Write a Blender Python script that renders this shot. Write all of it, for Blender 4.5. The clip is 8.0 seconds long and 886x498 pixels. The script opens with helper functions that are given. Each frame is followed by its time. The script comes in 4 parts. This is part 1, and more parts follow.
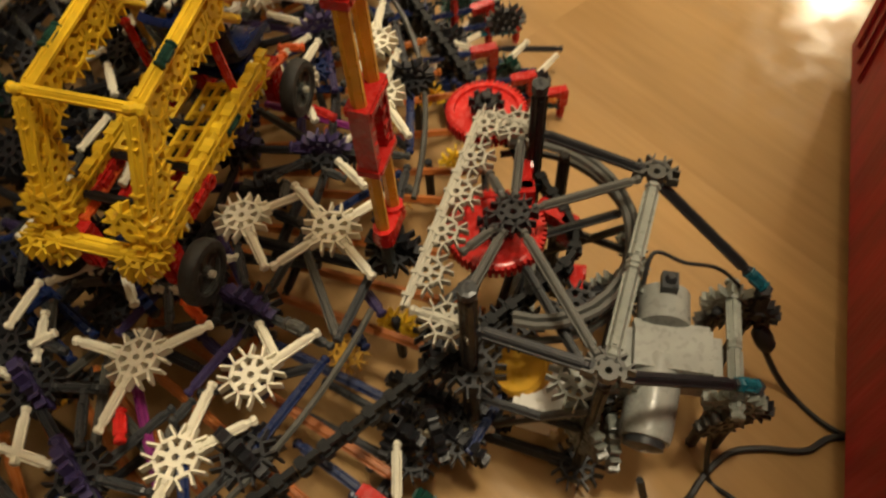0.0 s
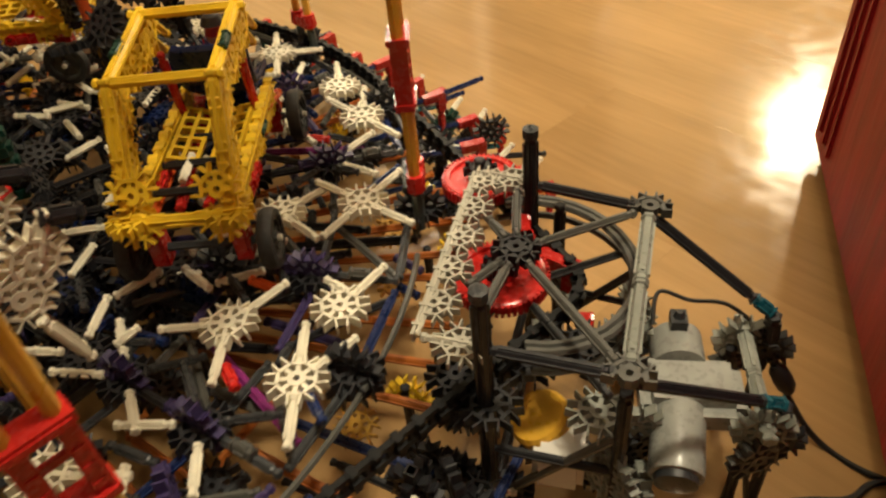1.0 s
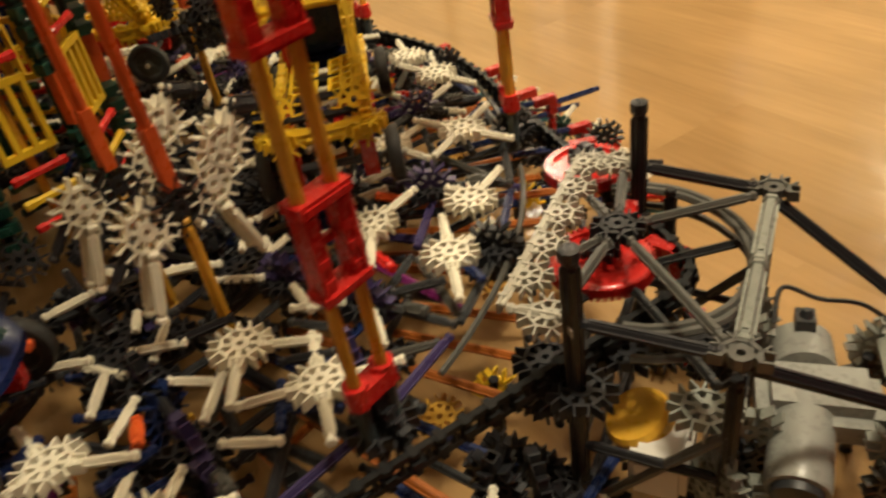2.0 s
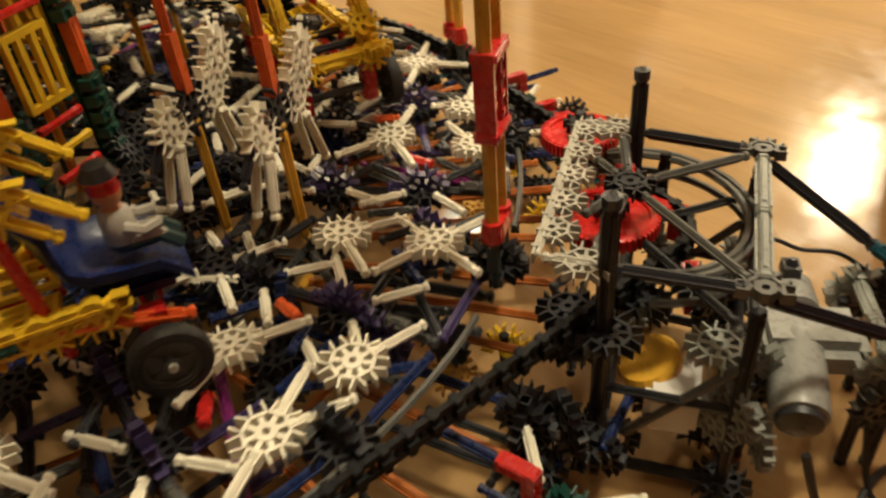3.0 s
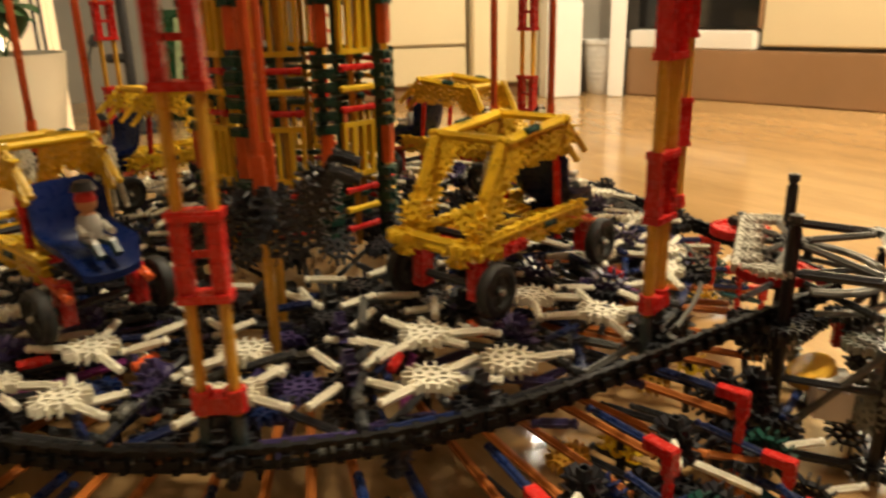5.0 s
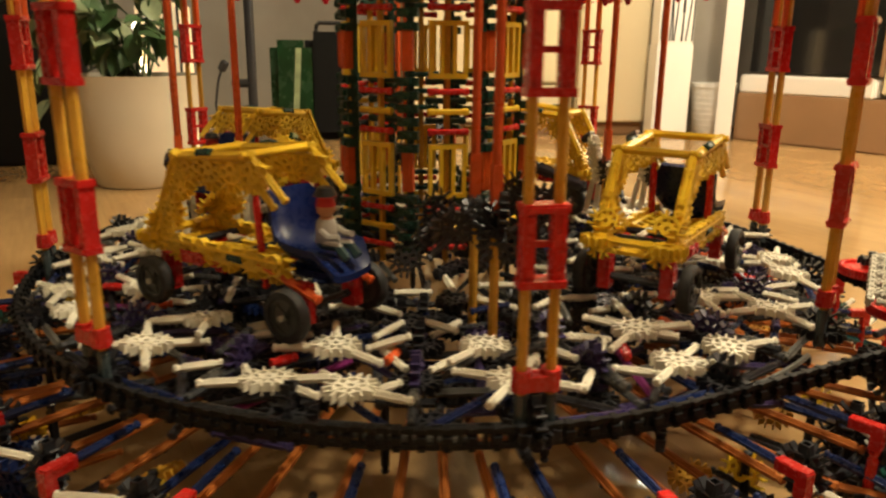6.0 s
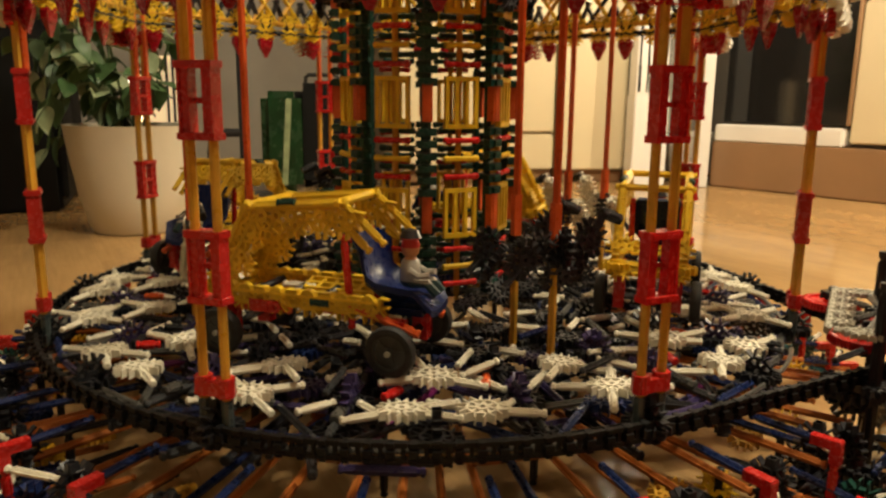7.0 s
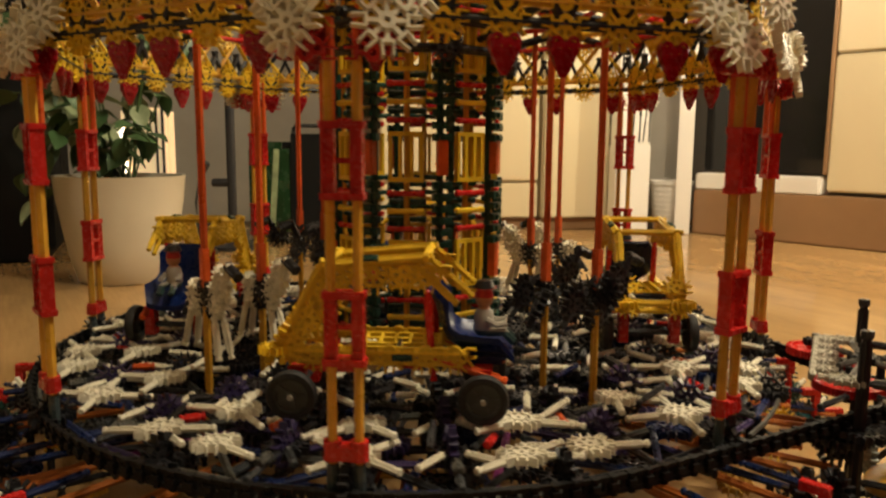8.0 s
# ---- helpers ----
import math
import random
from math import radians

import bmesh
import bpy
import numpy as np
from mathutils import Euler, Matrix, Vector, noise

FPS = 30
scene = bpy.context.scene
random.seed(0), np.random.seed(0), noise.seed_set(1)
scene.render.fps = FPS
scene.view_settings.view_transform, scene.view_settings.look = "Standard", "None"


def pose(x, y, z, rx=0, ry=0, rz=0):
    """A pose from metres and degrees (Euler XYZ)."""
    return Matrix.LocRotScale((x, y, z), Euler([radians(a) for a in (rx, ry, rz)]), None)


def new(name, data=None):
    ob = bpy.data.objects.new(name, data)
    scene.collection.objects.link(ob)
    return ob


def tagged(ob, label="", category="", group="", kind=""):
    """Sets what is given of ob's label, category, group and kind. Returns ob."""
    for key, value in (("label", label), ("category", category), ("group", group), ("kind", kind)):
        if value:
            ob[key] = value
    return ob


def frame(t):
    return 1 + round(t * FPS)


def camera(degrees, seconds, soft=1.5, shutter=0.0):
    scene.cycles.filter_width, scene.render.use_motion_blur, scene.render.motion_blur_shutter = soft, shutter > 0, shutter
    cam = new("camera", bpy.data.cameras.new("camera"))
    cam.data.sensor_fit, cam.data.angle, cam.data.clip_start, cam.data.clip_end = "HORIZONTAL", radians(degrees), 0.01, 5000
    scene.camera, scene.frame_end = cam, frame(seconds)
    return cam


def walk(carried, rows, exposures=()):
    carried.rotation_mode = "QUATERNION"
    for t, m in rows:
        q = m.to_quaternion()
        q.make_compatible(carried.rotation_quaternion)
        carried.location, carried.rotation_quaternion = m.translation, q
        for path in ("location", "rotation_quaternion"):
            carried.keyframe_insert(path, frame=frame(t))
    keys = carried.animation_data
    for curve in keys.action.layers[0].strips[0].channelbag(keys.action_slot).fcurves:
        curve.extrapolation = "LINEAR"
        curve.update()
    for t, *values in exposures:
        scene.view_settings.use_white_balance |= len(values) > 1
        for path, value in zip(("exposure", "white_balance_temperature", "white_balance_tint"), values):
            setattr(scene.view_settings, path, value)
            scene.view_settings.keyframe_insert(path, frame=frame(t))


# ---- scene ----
# ---------------------------------------------------------------- camera
cam = camera(61.3, 8.0, soft=2.4, shutter=0.5)
PATH = [
    (0.0, 0.3289, -0.4365, 0.5044, 33.50, 2.65, -11.92),
    (0.5, 0.3136, -0.4765, 0.4811, 42.61, 3.24, -15.03),
    (1.0, 0.3009, -0.5039, 0.4482, 48.63, 4.59, -15.15),
    (1.5, 0.3082, -0.5216, 0.4180, 52.37, 6.62, -10.90),
    (2.0, 0.3090, -0.5152, 0.3965, 53.80, 8.26, -6.28),
    (2.2, 0.3066, -0.5146, 0.3909, 53.30, 8.77, -4.70),
    (3.3, 0.1991, -0.5525, 0.3977, 53.25, 1.95, -17.10),
    (3.5, 0.1739, -0.5756, 0.3888, 55.04, 1.11, -18.71),
    (4.0, 0.1186, -0.6642, 0.3765, 60.92, 0.45, -15.55),
    (4.5, 0.0862, -0.7312, 0.3774, 67.23, 0.84, -11.53),
    (5.0, 0.0563, -0.7404, 0.3496, 71.85, 1.16, -6.77),
    (5.2, 0.0545, -0.7448, 0.3445, 73.18, 1.10, -4.33),
    (6.3, 0.0092, -0.7868, 0.3398, 75.37, -0.71, 0.80),
    (6.5, 0.0093, -0.7997, 0.3415, 76.28, -0.78, 0.68),
    (7.0, 0.0082, -0.8216, 0.3428, 78.34, -0.53, -0.76),
    (7.5, 0.0047, -0.8310, 0.3462, 79.90, -0.30, -2.37),
    (8.0, 0.0007, -0.8353, 0.3489, 81.95, -0.43, -1.97),
]
walk(cam, [(t, pose(*p)) for t, *p in PATH],
     exposures=[(0.0, -0.28), (1.0, 0.0), (2.0, 0.02), (3.5, 0.02), (4.0, 0.02), (5.0, 0.46), (6.5, 0.48), (7.0, 0.27), (7.5, 0.1), (8.0, 0.05)])

# ---------------------------------------------------------------- light
world = bpy.data.worlds.new("night_room")
scene.world = world
world.use_nodes = True
world.node_tree.nodes["Background"].inputs[0].default_value = (1.0, 0.62, 0.3, 1)
world.node_tree.nodes["Background"].inputs[1].default_value = 0.08


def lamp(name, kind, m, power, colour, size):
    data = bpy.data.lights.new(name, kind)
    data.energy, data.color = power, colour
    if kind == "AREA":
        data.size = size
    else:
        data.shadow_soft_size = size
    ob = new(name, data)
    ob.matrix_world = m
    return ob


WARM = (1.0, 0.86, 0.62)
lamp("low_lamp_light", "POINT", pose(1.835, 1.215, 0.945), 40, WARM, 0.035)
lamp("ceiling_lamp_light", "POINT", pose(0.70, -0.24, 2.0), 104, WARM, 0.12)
# unseen fill lamp, added in the room to brighten bag, post and cupboards
lamp("cupboard_fill_light", "POINT", pose(0.66, 1.55, 1.14), 17, (1.0, 0.84, 0.62), 0.06)

# ---------------------------------------------------------------- scale and turn of the carousel
K = 0.38            # radius of the ring of columns, metres
DECK = 0.135        # height of the deck's white connectors over the floor
SPIN = 13.953       # degrees a second, counter-clockwise from above
A0 = -28.3          # first column's angle at the start


def at(r, deg, z=0.0):
    """A place on the carousel: radius and height in column radii, height over the deck."""
    a = radians(deg)
    return Vector((K * r * math.cos(a), K * r * math.sin(a), DECK + K * z))


def xy(x, y, z=0.0):
    return Vector((K * x, K * y, DECK + K * z))


# ---------------------------------------------------------------- materials
def nodes_of(name):
    mat = bpy.data.materials.new(name)
    mat.use_nodes = True
    t = mat.node_tree
    return mat, t, t.nodes["Principled BSDF"]


def mix(t, kind, fac, a, b):
    n = t.nodes.new("ShaderNodeMix")
    n.data_type, n.blend_type = "RGBA", kind
    for sock, v in ((0, fac), (6, a), (7, b)):
        if hasattr(v, "is_linked"):
            t.links.new(v, n.inputs[sock])
        else:
            n.inputs[sock].default_value = v
    return n.outputs[2]


def noise_tex(t, scale, detail=3.0, stretch=None):
    c = t.nodes.new("ShaderNodeTexCoord")
    n = t.nodes.new("ShaderNodeTexNoise")
    n.inputs["Scale"].default_value, n.inputs["Detail"].default_value = scale, detail
    if stretch:
        m = t.nodes.new("ShaderNodeMapping")
        m.inputs["Scale"].default_value = stretch
        t.links.new(c.outputs["Object"], m.inputs[0])
        t.links.new(m.outputs[0], n.inputs["Vector"])
    else:
        t.links.new(c.outputs["Object"], n.inputs["Vector"])
    return n.outputs["Fac"]


def ramp(t, fac, lo, hi, a=0.35, b=0.65):
    r = t.nodes.new("ShaderNodeValToRGB")
    r.color_ramp.elements[0].position, r.color_ramp.elements[1].position = a, b
    r.color_ramp.elements[0].color, r.color_ramp.elements[1].color = lo, hi
    t.links.new(fac, r.inputs[0])
    return r.outputs[0]


def bump(t, bsdf, height, strength, dist):
    b = t.nodes.new("ShaderNodeBump")
    b.inputs["Strength"].default_value, b.inputs["Distance"].default_value = strength, dist
    t.links.new(height, b.inputs["Height"])
    t.links.new(b.outputs[0], bsdf.inputs["Normal"])


def grey(v):
    return (v, v, v, 1)


def plastic(name, colour, rough=0.36, vary=0.22, gloss=0.5):
    mat, t, p = nodes_of(name)
    info = t.nodes.new("ShaderNodeObjectInfo")
    col = (*colour, 1)
    dark = tuple(c * (1 - vary) for c in colour) + (1,)
    light = tuple(min(1, c * (1 + vary * 0.5)) for c in colour) + (1,)
    tone = ramp(t, info.outputs["Random"], dark, light, 0.0, 1.0)
    wear = ramp(t, noise_tex(t, 60), grey(0.82), grey(1.0))
    c = mix(t, "MULTIPLY", 1.0, tone, wear)
    t.links.new(c, p.inputs["Base Color"])
    r = ramp(t, noise_tex(t, 220, 2), grey(rough - 0.08), grey(rough + 0.14))
    t.links.new(r, p.inputs["Roughness"])
    bump(t, p, noise_tex(t, 500, 2), 0.12, 0.0004)
    p.inputs["Specular IOR Level"].default_value = gloss
    return mat


WHITE = plastic("white_plastic", (0.92, 0.88, 0.71), 0.4, 0.08)
CREAM = plastic("pale_grey_plastic", (0.52, 0.50, 0.41), 0.36)
YELLOW = plastic("yellow_plastic", (0.93, 0.60, 0.028), 0.36)
TAN = plastic("yellow_rod_plastic", (0.78, 0.43, 0.045), 0.34)
RED = plastic("red_plastic", (0.62, 0.025, 0.02), 0.22)
ORANGE = plastic("orange_plastic", (0.80, 0.13, 0.025), 0.34)
RUST = plastic("orange_rod_plastic", (0.50, 0.15, 0.025), 0.36)
BLACK = plastic("black_plastic", (0.019, 0.020, 0.024), 0.38, 0.22, 0.45)
CHAIN = plastic("chain_black_plastic", (0.007, 0.008, 0.009), 0.48, 0.3, 0.25)
TYRE = plastic("tyre_rubber", (0.02, 0.02, 0.019), 0.6)
DARK = plastic("dark_grey_plastic", (0.042, 0.046, 0.050), 0.34, 0.22, 0.5)
GREY = plastic("grey_plastic", (0.095, 0.095, 0.085), 0.36)
HUB = plastic("wheel_grey_plastic", (0.07, 0.075, 0.068), 0.4)
SILVER = plastic("silver_grey_plastic", (0.30, 0.32, 0.28), 0.32)
GREEN = plastic("dark_green_plastic", (0.008, 0.058, 0.042), 0.34)
BLUE = plastic("dark_blue_plastic", (0.010, 0.024, 0.10), 0.3)
SOCKET = plastic("grey_blue_plastic", (0.07, 0.10, 0.11), 0.3)
TEAL = plastic("teal_plastic", (0.01, 0.12, 0.17), 0.32)
PURPLE = plastic("purple_plastic", (0.050, 0.036, 0.12), 0.34)
MAGENTA = plastic("magenta_plastic", (0.22, 0.02, 0.16), 0.34)
SEAT = plastic("glossy_blue_plastic", (0.006, 0.018, 0.10), 0.30, 0.22, 0.22)
CASE = plastic("motor_case_plastic", (0.33, 0.34, 0.31), 0.30, 0.05)
HEART = plastic("crimson_plastic", (0.36, 0.008, 0.018), 0.22)


def wood_floor():
    mat, t, p = nodes_of("laminate_wood")
    info = t.nodes.new("ShaderNodeObjectInfo")
    tone = ramp(t, info.outputs["Random"], (0.44, 0.265, 0.108, 1), (0.52, 0.32, 0.135, 1), 0.0, 1.0)
    grain = ramp(t, noise_tex(t, 9, 6, (1, 14, 1)), grey(0.86), grey(1.0), 0.3, 0.7)
    patch = ramp(t, noise_tex(t, 3.0, 3, (1, 3.5, 1)), grey(0.80), grey(1.0))
    c = mix(t, "MULTIPLY", 1.0, mix(t, "MULTIPLY", 1.0, tone, grain), patch)
    t.links.new(c, p.inputs["Base Color"])
    t.links.new(ramp(t, noise_tex(t, 40, 4), grey(0.10), grey(0.20)), p.inputs["Roughness"])
    bump(t, p, noise_tex(t, 30, 4, (1, 10, 1)), 0.06, 0.001)
    return mat


def paint(name, colour, rough=0.6, scale=4.0, low=0.85):
    mat, t, p = nodes_of(name)
    c = mix(t, "MULTIPLY", 1.0, (*colour, 1), ramp(t, noise_tex(t, scale, 5), grey(low), grey(1.0)))
    t.links.new(c, p.inputs["Base Color"])
    t.links.new(ramp(t, noise_tex(t, 30, 3), grey(rough - 0.08), grey(rough + 0.08)), p.inputs["Roughness"])
    bump(t, p, noise_tex(t, 180, 3), 0.15, 0.001)
    return mat


def red_wood():
    mat, t, p = nodes_of("red_stained_wood")
    g = ramp(t, noise_tex(t, 14, 5, (5, 5, 0.5)), (0.24, 0.005, 0.012, 1), (0.38, 0.012, 0.022, 1))
    t.links.new(g, p.inputs["Base Color"])
    p.inputs["Roughness"].default_value = 0.45
    p.inputs["Specular IOR Level"].default_value = 0.25
    bump(t, p, noise_tex(t, 40, 4, (5, 5, 0.5)), 0.3, 0.002)
    return mat


WOOD = wood_floor()
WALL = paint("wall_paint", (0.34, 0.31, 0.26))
# darkened copy of the wall colour: shade and weaker bounce put into the paint
DIM_WALL = paint("dimmed_wall_paint", (0.22, 0.19, 0.16), 0.7)
CEIL = paint("ceiling_paint", (0.75, 0.71, 0.62))
CABINET = paint("cream_lacquer", (0.68, 0.58, 0.37), 0.4, 2.0, 0.94)
PLINTH = paint("brown_plinth", (0.30, 0.17, 0.08), 0.5)
FRAME = paint("white_frame_paint", (0.80, 0.77, 0.70), 0.45, 3, 0.92)
POT = paint("cream_ceramic", (0.62, 0.56, 0.43), 0.45, 6, 0.9)
SOIL = paint("soil", (0.035, 0.022, 0.014), 0.9, 60, 0.4)
LEAF = paint("leaf_green", (0.06, 0.13, 0.045), 0.42, 25, 0.6)
PALE_LEAF = paint("pale_leaf_green", (0.30, 0.37, 0.20), 0.4, 25, 0.6)
REDWOOD = red_wood()
CABLE = paint("cable_rubber", (0.012, 0.012, 0.012), 0.5)
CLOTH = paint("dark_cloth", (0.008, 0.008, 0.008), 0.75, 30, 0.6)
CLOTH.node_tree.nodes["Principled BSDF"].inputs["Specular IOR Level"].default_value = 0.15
GREENBAG = paint("green_sheet_plastic", (0.010, 0.045, 0.016), 0.25, 14, 0.6)
BASKET = paint("white_basket_plastic", (0.78, 0.76, 0.70), 0.5, 20, 0.85)


def night_glass():
    mat, t, p = nodes_of("dark_glass")
    p.inputs["Base Color"].default_value = (0.012, 0.011, 0.010, 1)
    p.inputs["Roughness"].default_value = 0.07
    return mat


GLASS = night_glass()


def glow(name, colour, strength):
    mat, t, p = nodes_of(name)
    p.inputs["Base Color"].default_value = (*colour, 1)
    p.inputs["Emission Color"].default_value = (*colour, 1)
    p.inputs["Emission Strength"].default_value = strength
    return mat


# emission stands in for a lit strip of wall and its glare
GLOW = glow("lit_wall_emission", (0.80, 0.60, 0.34), 0.55)
GLARE = glow("glare_emission", (1.0, 0.86, 0.62), 4.0)


# ---------------------------------------------------------------- mesh building
class Build:
    """Collects boxes, rods and rings into one mesh."""

    def __init__(self):
        self.v, self.f = [], []

    def add(self, verts, faces, m=None):
        n = len(self.v)
        self.v += [tuple(m @ Vector(p)) if m else tuple(p) for p in verts]
        self.f += [tuple(i + n for i in f) for f in faces]
        return self

    def box(self, sx, sy, sz, m=None, top=1.0):
        x, y, z = sx / 2, sy / 2, sz / 2
        v = [(-x, -y, -z), (x, -y, -z), (x, y, -z), (-x, y, -z),
             (-x * top, -y * top, z), (x * top, -y * top, z), (x * top, y * top, z), (-x * top, y * top, z)]
        return self.add(v, [(3, 2, 1, 0), (4, 5, 6, 7), (0, 1, 5, 4), (1, 2, 6, 5), (2, 3, 7, 6), (3, 0, 4, 7)], m)

    def lathe(self, profile, n=8, m=None, caps=True):
        """profile: (radius, z) from bottom to top."""
        v = [(r * math.cos(2 * math.pi * i / n), r * math.sin(2 * math.pi * i / n), z) for r, z in profile for i in range(n)]
        f = [(k * n + i, k * n + (i + 1) % n, (k + 1) * n + (i + 1) % n, (k + 1) * n + i) for k in range(len(profile) - 1) for i in range(n)]
        if caps:
            f += [tuple(range(n))[::-1], tuple((len(profile) - 1) * n + i for i in range(n))]
        return self.add(v, f, m)

    def ring(self, r0, r1, h, n=12, m=None):
        v = [(r * math.cos(2 * math.pi * i / n), r * math.sin(2 * math.pi * i / n), z) for r, z in ((r0, -h / 2), (r1, -h / 2), (r1, h / 2), (r0, h / 2)) for i in range(n)]
        f = []
        for k in range(4):
            a, b = k * n, ((k + 1) % 4) * n
            f += [(a + i, a + (i + 1) % n, b + (i + 1) % n, b + i) for i in range(n)]
        return self.add(v, f, m)

    def tube(self, pts, r, n=6):
        pts = [Vector(p) for p in pts]
        v = []
        for k, p in enumerate(pts):
            d = (pts[min(k + 1, len(pts) - 1)] - pts[max(k - 1, 0)]).normalized()
            q = d.to_track_quat("Z", "Y")
            v += [p + q @ Vector((r * math.cos(2 * math.pi * i / n), r * math.sin(2 * math.pi * i / n), 0)) for i in range(n)]
        f = [(k * n + i, k * n + (i + 1) % n, (k + 1) * n + (i + 1) % n, (k + 1) * n + i) for k in range(len(pts) - 1) for i in range(n)]
        f += [tuple(range(n))[::-1], tuple((len(pts) - 1) * n + i for i in range(n))]
        return self.add(v, f)

    def mesh(self, name, mat, smooth=False):
        me = bpy.data.meshes.new(name)
        me.from_pydata(self.v, [], self.f)
        me.materials.append(mat)
        if smooth:
            me.polygons.foreach_set("use_smooth", [True] * len(me.polygons))
            me.set_sharp_from_angle(angle=radians(40))
        me.update()
        return me


def put(name, me, parent=None, m=None, label=""):
    ob = new(name, me)
    ob.parent = parent
    if m is not None:
        ob.matrix_basis = m
    if label:
        ob["label"] = label
    return ob


def along(p, q, twist=0):
    """Pose with z from p towards q."""
    d = Vector(q) - Vector(p)
    return Matrix.Translation(p) @ d.to_track_quat("Z", "Y").to_matrix().to_4x4() @ pose(0, 0, 0, 0, 0, twist)


CACHE = {}


def rod_mesh(length, mat, r=0.0030):
    """A construction-toy rod: knobbed ends, waisted necks, ribbed shaft."""
    key = ("rod", round(length, 3), mat.name, r)
    if key not in CACHE:
        length = max(0.014, round(length, 3))
        e = min(0.005, length * 0.2)
        prof = [(r * 0.7, 0), (r, 0.0008), (r, e * 0.55), (r * 0.74, e * 0.7), (r * 0.74, e), (r * 0.86, e * 1.15)]
        prof += [(a, length - z) for a, z in prof[::-1]]
        b = Build().lathe(prof, 6)
        for k in range(4):
            b.box(r * 0.5, r * 1.95, length - 2.6 * e, pose(0, 0, length / 2, 0, 0, 45 * k)) if k in (0, 2) else None
        CACHE[key] = b.mesh("rod", mat)
    return CACHE[key]


def rod(parent, p, q, mat, name="rod", r=0.0030):
    p, q = Vector(p), Vector(q)
    return put(name, rod_mesh((q - p).length, mat, r), parent, along(p, q))


def connector_mesh(mat, arms=8, size=0.0175, thick=0.0062, slim=1.0):
    """A snowflake connector: ringed hub and forked clips."""
    key = ("conn", mat.name, arms, size, thick, slim)
    if key not in CACHE:
        b = Build().ring(0.0020, 0.0055 * (0.5 + 0.5 * slim), thick, 10)
        s = size / 0.0175
        for k in range(arms):
            m = pose(0, 0, 0, 0, 0, 45 * k)
            b.box(0.0060 * s, 0.0027 * slim, thick * 0.8, m @ pose(0.0074 * s, 0, 0))
            b.box(0.0020 * slim, 0.0072, thick, m @ pose(0.0104 * s, 0, 0))
            for side in (-1, 1):
                b.box(0.0084 * s, 0.00125 * (0.3 + 0.7 * slim), thick, m @ pose(0.0138 * s, side * 0.0033, 0, 0, 0, -side * 5), 0.94)
        if arms < 8:
            for k in range(arms - 1):
                b.box(0.009, 0.002 * slim, thick * 0.7, pose(0, 0, 0, 0, 0, 45 * k + 22.5) @ pose(0.0102 * s, 0, 0, 0, 0, 90))
        CACHE[key] = b.mesh("connector", mat)
    return CACHE[key]


def conn(parent, p, mat, m=None, arms=8, size=0.0175, name="connector"):
    return put(name, connector_mesh(mat, arms, size), parent, Matrix.Translation(p) @ (m if m is not None else Matrix.Identity(4)))


def thing(name, label, category, m=None, group="", kind=""):
    ob = new(name)
    ob.empty_display_size = 0.02
    if m is not None:
        ob.matrix_basis = m
    return tagged(ob, label, category, group, kind)


# ---------------------------------------------------------------- room
def floor():
    ob = tagged(new("floor", Build().box(6.6, 6.8, 0.04, pose(1.15, -0.3, -0.033)).mesh("floor", WOOD)),
                "honey-coloured laminate wood floor of long planks", "floor", kind="structure")
    w, length, turn = 0.19, 1.25, -62
    plank = Build().box(length - 0.0001, w - 0.0001, 0.012).mesh("plank", WOOD)
    rng = random.Random(3)
    q = pose(0.4, 0.9, 0, 0, 0, turn)
    for j in range(-24, 25):
        off = rng.random() * length
        for i in range(-4, 5):
            c = q @ pose(i * length + off - length / 2, j * w, -0.006)
            if -1.65 < c.translation.x < 3.95 and -3.2 < c.translation.y < 2.6:
                put("plank", plank, ob, c)


def wall(name, p, q, height, mat, label, base=0.0, thick=0.12):
    p, q = Vector((*p, 0)), Vector((*q, 0))
    d = q - p
    b = Build().box(d.length, thick, height - base, pose(d.length / 2, thick / 2, (height + base) / 2))
    ob = new(name, b.mesh(name, mat))
    ob.matrix_basis = pose(p.x, p.y, 0, 0, 0, math.degrees(math.atan2(d.y, d.x)))
    return tagged(ob, label, "wall", kind="structure")


def room():
    floor()
    wall("wall_north", (-1.62, 2.42), (3.9, 2.75), 2.5, WALL, "pale cream painted wall behind the cupboards")
    wall("wall_west", (-1.75, -3.2), (-1.62, 2.42), 2.5, DIM_WALL, "wall in darkened taupe, shade put into its colour")
    # unseen wall, kept dark so less light bounces onto the carousel's front
    wall("wall_south", (4.0, -3.3), (-1.75, -3.2), 2.5, DIM_WALL, "unseen wall, darkened to cut bounced light")
    wall("wall_east", (3.9, 2.75), (4.0, -3.3), 2.5, WALL, "plain cream wall")
    tagged(new("ceiling", Build().box(7.5, 7.5, 0.1, pose(1.0, -0.2, 2.56)).mesh("ceiling", CEIL)), "plain off-white ceiling", "ceiling", kind="structure")


def bevel_box(sx, sy, sz, mat, name, r=0.006):
    bm = bmesh.new()
    bmesh.ops.create_cube(bm, size=1.0, matrix=Matrix.Diagonal((sx, sy, sz, 1)))
    bmesh.ops.bevel(bm, geom=bm.edges[:], offset=r, segments=2, affect="EDGES")
    me = bpy.data.meshes.new(name)
    bm.to_mesh(me)
    bm.free()
    me.materials.append(mat)
    return me


